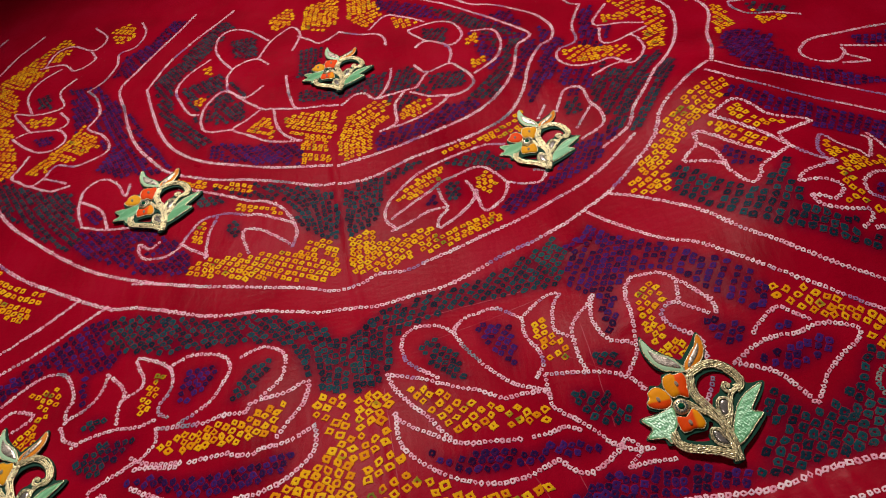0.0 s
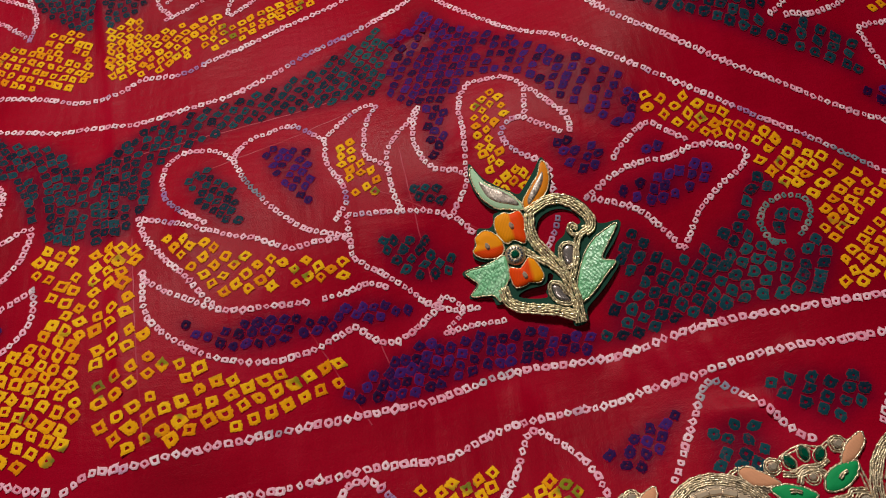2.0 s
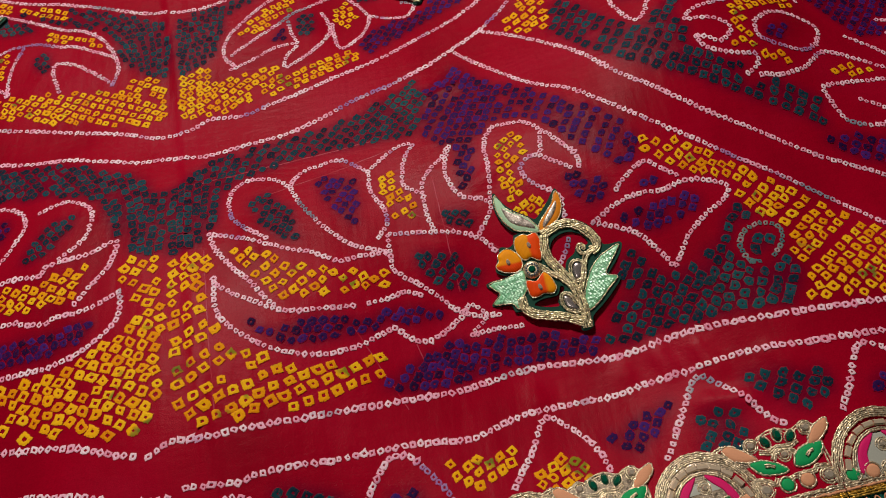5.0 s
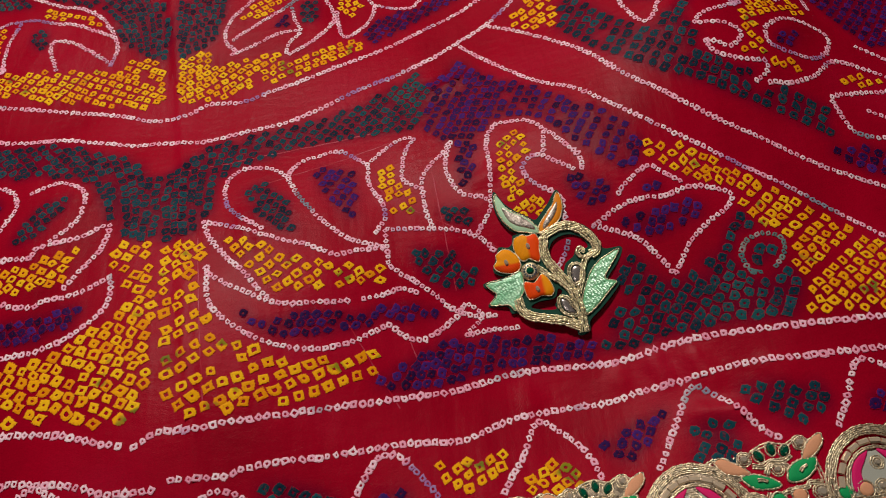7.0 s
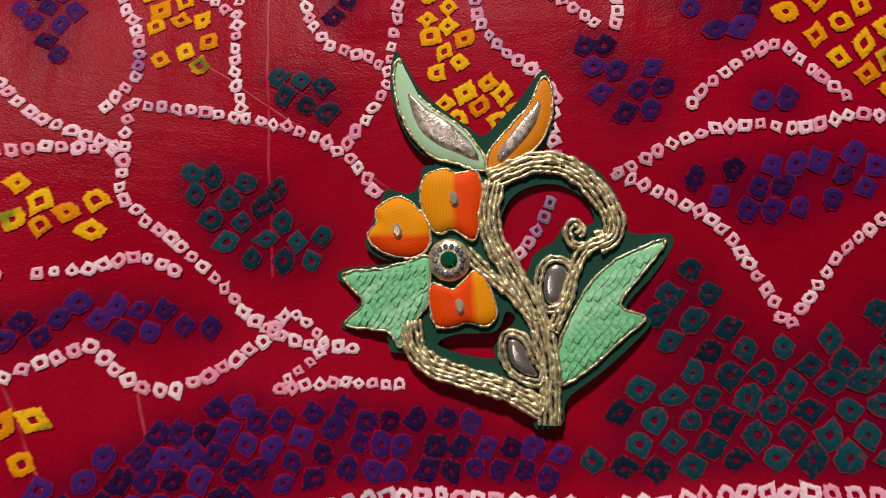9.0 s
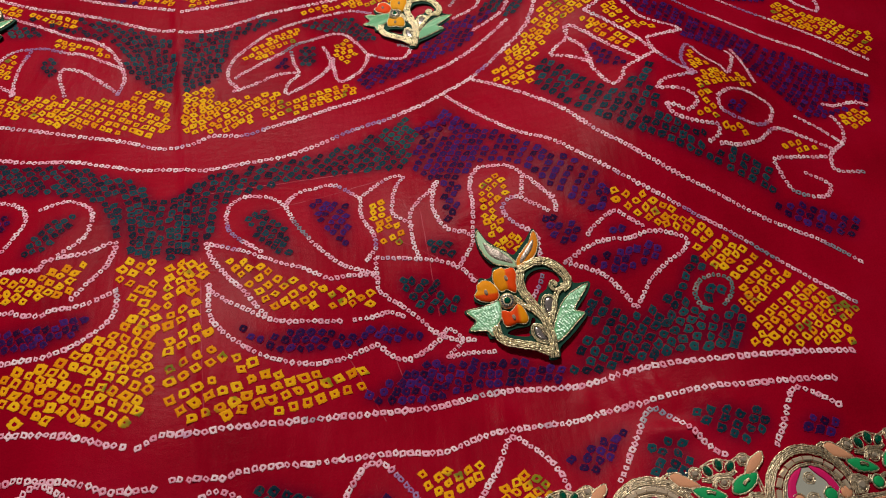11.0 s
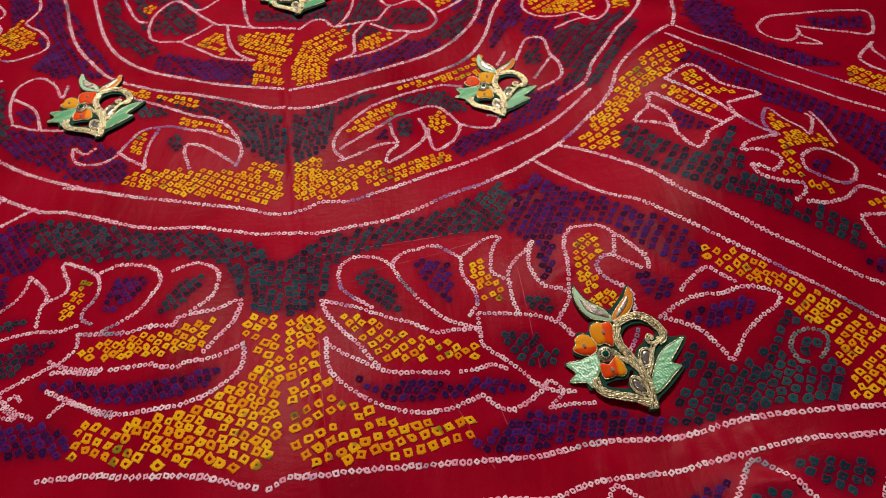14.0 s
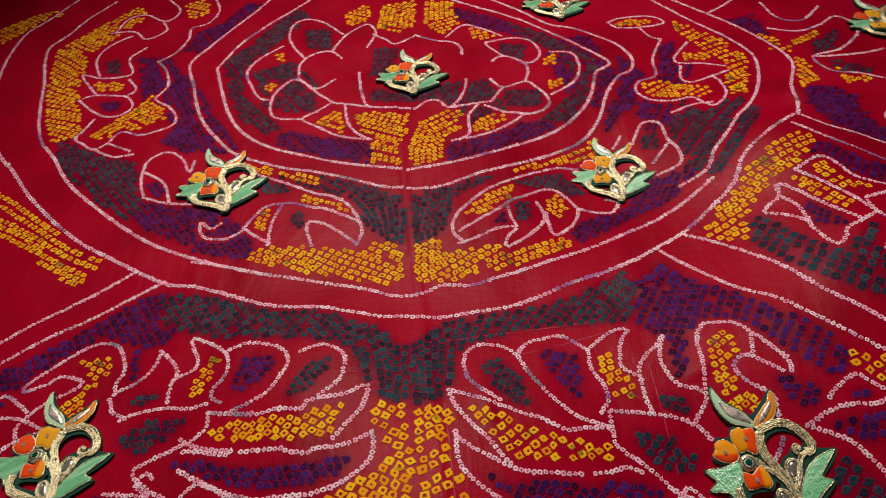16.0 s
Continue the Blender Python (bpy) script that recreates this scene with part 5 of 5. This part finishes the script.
def lace_trim():
    root = new("lace_trim")
    repeats = range(-3, 3)
    made = []

    def keep(ob):
        made.append(ob)
        return ob

    scallop = [(-20.5, -3), (-20.5, 6), (-18.5, 13), (-13, 19), (-6, 22.5), (2, 23.2), (8, 22.5), (13, 24), (17, 21), (21, 22.8), (25, 22.2), (28, 24), (33, 25.5), (37, 25.3), (41, 23.5),
               (44.5, 25), (48, 23.5), (51, 19.5), (51.4, 6), (51.4, -3)]
    keep(flat_with_holes("net_backing", scallop, ([(20.5, 9.5), (23.5, 8), (22, 12.5)], [(33.2, 6), (37, 5.6), (36, 9.2)], [(47.5, 7), (49.6, 7), (49.6, 11)]), 0.4, 0.7, GOLD_NET, root, "dull gold net backing"))

    def arc(r, a0, a1, n=14, cx=0.0, squash=1.0):
        return [(cx + r * math.cos(a0 + (a1 - a0) * k / n), -1.5 + squash * r * math.sin(a0 + (a1 - a0) * k / n)) for k in range(n + 1)]

    keep(ribbon("medallion_rim", arc(20.4, math.pi, 0, squash=1.16), 6, GOLD_TRIM, root, 1.6, 0.42, "arched rim of pale gold cords", bead=1.25))
    keep(ribbon("medallion_inner_cord", arc(14.3, math.pi, 0, squash=1.16), 2, GOLD_TRIM, root, 1.6, 0.45, bead=1.25))
    keep(pad("medallion_satin", arc(13.6, math.pi, 0, squash=1.16), 1.0, 0.6, SILVER_GREY, root, "silver grey satin ground"))
    for a in (0.10, 0.19, 0.28, 0.37, 0.46, 0.55, 0.64, 0.73, 0.82, 0.91):
        t = math.pi * (1 - a)
        keep(bugle("bugle_bead", 16.5 * math.cos(t), -1.5 + 1.16 * 16.5 * math.sin(t), 2.1, 1.2, t + math.pi / 2, 1.3, 1.5, BUGLE, root, "champagne bugle bead"))
    keep(pad("magenta_crescent", [(-12.2, 0), (-11.2, 6), (-7.6, 11.5), (-1.5, 14.5), (-3.6, 11.2), (-7.0, 7.0), (-8.0, 3.0), (-9.6, 1.2)], 1.5, 0.7, MAGENTA, root, "magenta satin crescent", 0.8))
    keep(pad("magenta_crescent", [(12.2, 0.5), (11.2, 6), (7.6, 11.5), (2.0, 14.3), (3.8, 10.8), (7.0, 7.0), (8.0, 4.2), (9.8, 2.0)], 1.5, 0.7, MAGENTA, root, "magenta satin crescent", 0.8))
    for cx, cy, r, mat in ((-15.6, 0.7, 2.5, EMERALD), (-7.8, 0.4, 2.7, PEACH), (7.3, 0.9, 2.8, EMERALD), (14.4, 0.7, 2.7, PEACH), (31.3, 2.8, 2.5, EMERALD), (39.3, 3.0, 2.7, PEACH)):
        dot = keep(pad("satin_round", disc(cx, cy, r), 1.2, 1.2, mat, root, "", 0.8))
        keep(edging("edge_cord", disc(cx, cy, r + 0.5), 0.48, 1.8, GOLD_TRIM, dot, 1.1))
    for cx, cy, r in ((-1.1, 0.5, 1.5), (22.5, 2.6, 2.2), (47.8, 2.8, 2.0), (34.8, 14.2, 1.3), (23.9, 20.6, 1.6), (46.9, 22.4, 1.6), (0.4, 9.2, 1.3)):
        gem = keep(stone("round_stone", cx, cy, r, r, 0.3, 1.6, 1.2, CLEAR_STONE, root, "round champagne stone"))
        keep(edging("edge_cord", disc(cx, cy, r + 0.5), 0.42, 1.7, GOLD_TRIM, gem, 1.0))
        keep(edging("edge_cord", disc(cx, cy, r + 1.3), 0.40, 1.5, GOLD_TRIM, gem, 1.0))
    for cx, cy, turn in ((29.7, 20.7, 1.9), (35.2, 22.3, 1.57), (40.0, 20.6, 0.9)):
        gem = keep(stone("emerald_stone", cx, cy, 2.5, 1.55, turn, 1.6, 1.7, GREEN_STONE, root, "faceted emerald green stone"))
        keep(edging("edge_cord", [(cx + 2.9 * math.cos(a) * math.cos(turn) - 1.95 * math.sin(a) * math.sin(turn), cy + 2.9 * math.cos(a) * math.sin(turn) + 1.95 * math.sin(a) * math.cos(turn)) for a in [k * math.tau / 14 for k in range(14)]], 0.36, 1.6, GOLD_TRIM, gem, 1.0))
    for points, mat, name in (([(12.3, 21.6), (15.5, 22.8), (19.5, 20.0), (24.4, 14.8), (20.5, 14.6), (15.0, 16.6)], PEACH, "peach_leaf"), ([(45.2, 15.4), (47.2, 19.5), (51.5, 23.2), (55.6, 24.2), (55.0, 20.6), (50.2, 16.6)], PEACH, "peach_leaf"),
                              ([(20.2, 13.6), (25.0, 14.2), (30.5, 11.8), (34.2, 8.0), (29.0, 7.4), (23.5, 9.0)], EMERALD, "green_leaf"), ([(37.4, 9.0), (39.0, 13.6), (44.0, 16.0), (50.4, 15.6), (48.0, 11.0), (42.5, 8.2)], EMERALD, "green_leaf")):
        leaf = keep(pad(name, points, 1.2, 1.3, mat, root, "", 0.9))
        keep(edging("edge_cord", points, 0.5, 1.9, GOLD_TRIM, leaf, 1.2))
        if name == "green_leaf":
            mid = [(points[0][0] * 0.62 + points[3][0] * 0.38, points[0][1] * 0.62 + points[3][1] * 0.38), (points[0][0] * 0.5 + points[3][0] * 0.5, points[0][1] * 0.5 + points[3][1] * 0.5 + 0.4), (points[0][0] * 0.35 + points[3][0] * 0.65, points[0][1] * 0.35 + points[3][1] * 0.65)]
            keep(ribbon("leaf_vein", mid, 2, GOLD_TRIM, leaf, 2.7, 0.4))
    for points in (scallop[1:],):
        verts, faces = [], []
        cord(verts, faces, points, 0.5, 1.3, -0.6, 1.3)
        cord(verts, faces, points, 0.45, 1.3, -1.6, 1.3)
        keep(mesh_object("scallop_cord", verts, faces, GOLD_TRIM, root, "pale gold cord along the scallops", True))
    # gold filigree between the pieces
    for points in ([(18, 4), (20, 7), (24, 6), (27, 4), (29, 6.5)], [(33, 4.5), (36, 5.4), (43, 5.6), (45, 7), (50, 6)], [(26, 17.5), (30, 16.4), (33, 17.6), (38, 17.0), (42, 18.5)], [(30, 13), (32.5, 16), (37.2, 16), (39.5, 13.5)]):
        keep(ribbon("filigree", points, 3, GOLD_TRIM, root, 1.4, 0.45, bead=1.25))
    # straight lower cords, gold braid and teal looped edge, one period long
    keep(ribbon("base_cord", [(-20.6, -2.6), (15, -2.6), (51.4, -2.6)], 3, GOLD_TRIM, root, 1.5, 0.5, bead=1.25))
    keep(ribbon("peach_piping", [(-20.6, -4.2), (15, -4.2), (51.4, -4.2)], 1, PEACH, root, 1.3, 0.6, "peach piping"))
    keep(ribbon("gold_braid", [(-20.6, -6.0), (15, -6.0), (51.4, -6.0)], 4, GOLD_BRIGHT, root, 1.2, 0.45, "bright gold braid", bead=1.25))
    verts, faces = [], []
    steps = 30
    for k in range(steps):
        x0 = -20.6 + 72.0 * k / steps
        w = 72.0 / steps
        cord(verts, faces, [(x0, -8.0), (x0 + w * 0.1, -11.5), (x0 + w * 0.5, -13.2), (x0 + w * 0.9, -11.5), (x0 + w, -8.0)], 0.42, 0.5, bead=1.0)
        cord(verts, faces, [(x0 + w * 0.5, -7.6), (x0 + w * 0.62, -10.5), (x0 + w * 1.0, -12.0), (x0 + w * 1.38, -10.5), (x0 + w * 1.5, -7.6)], 0.36, 0.1, bead=1.0)
    keep(mesh_object("looped_edge", verts, faces, TEAL_THREAD, root, "dark teal looped gimp edge", True))
    keep(box("gimp_band", (-0.0206, -0.0106, -0.0004), (0.0514, -0.0074, 0.0004), TEAL_THREAD, root))
    zig = [(-20.6 + 72.0 * k / 36, -8.3 if k % 2 else -11.0) for k in range(37)]
    verts, faces = [], []
    cord(verts, faces, zig, 0.4, 1.1, bead=0.9)
    keep(mesh_object("zigzag_thread", verts, faces, PEACH, root, "peach zigzag thread", True))
    # the other periods are copies; all of them lie on the swells of the cloth
    place = pose(0.2348, -0.2774, -0.0012, 0, 0, 2.88)
    for k in repeats:
        if k:
            shift = {}
            for ob in made:
                twin = ob.copy()
                twin.data = ob.data.copy()
                scene.collection.objects.link(twin)
                twin.parent = shift.get(ob.parent, ob.parent)
                twin.data.transform(Matrix.Translation((k * PERIOD / 1000, 0, 0)))
                shift[ob] = twin
            twins = list(shift.values())
        else:
            twins = []
        lay(twins, place)
    lay(made, place)
    root.matrix_world = place
    return tagged(root, "gold scalloped lace trim with magenta medallions, peach and green leaves", "lace trim")


lace_trim()
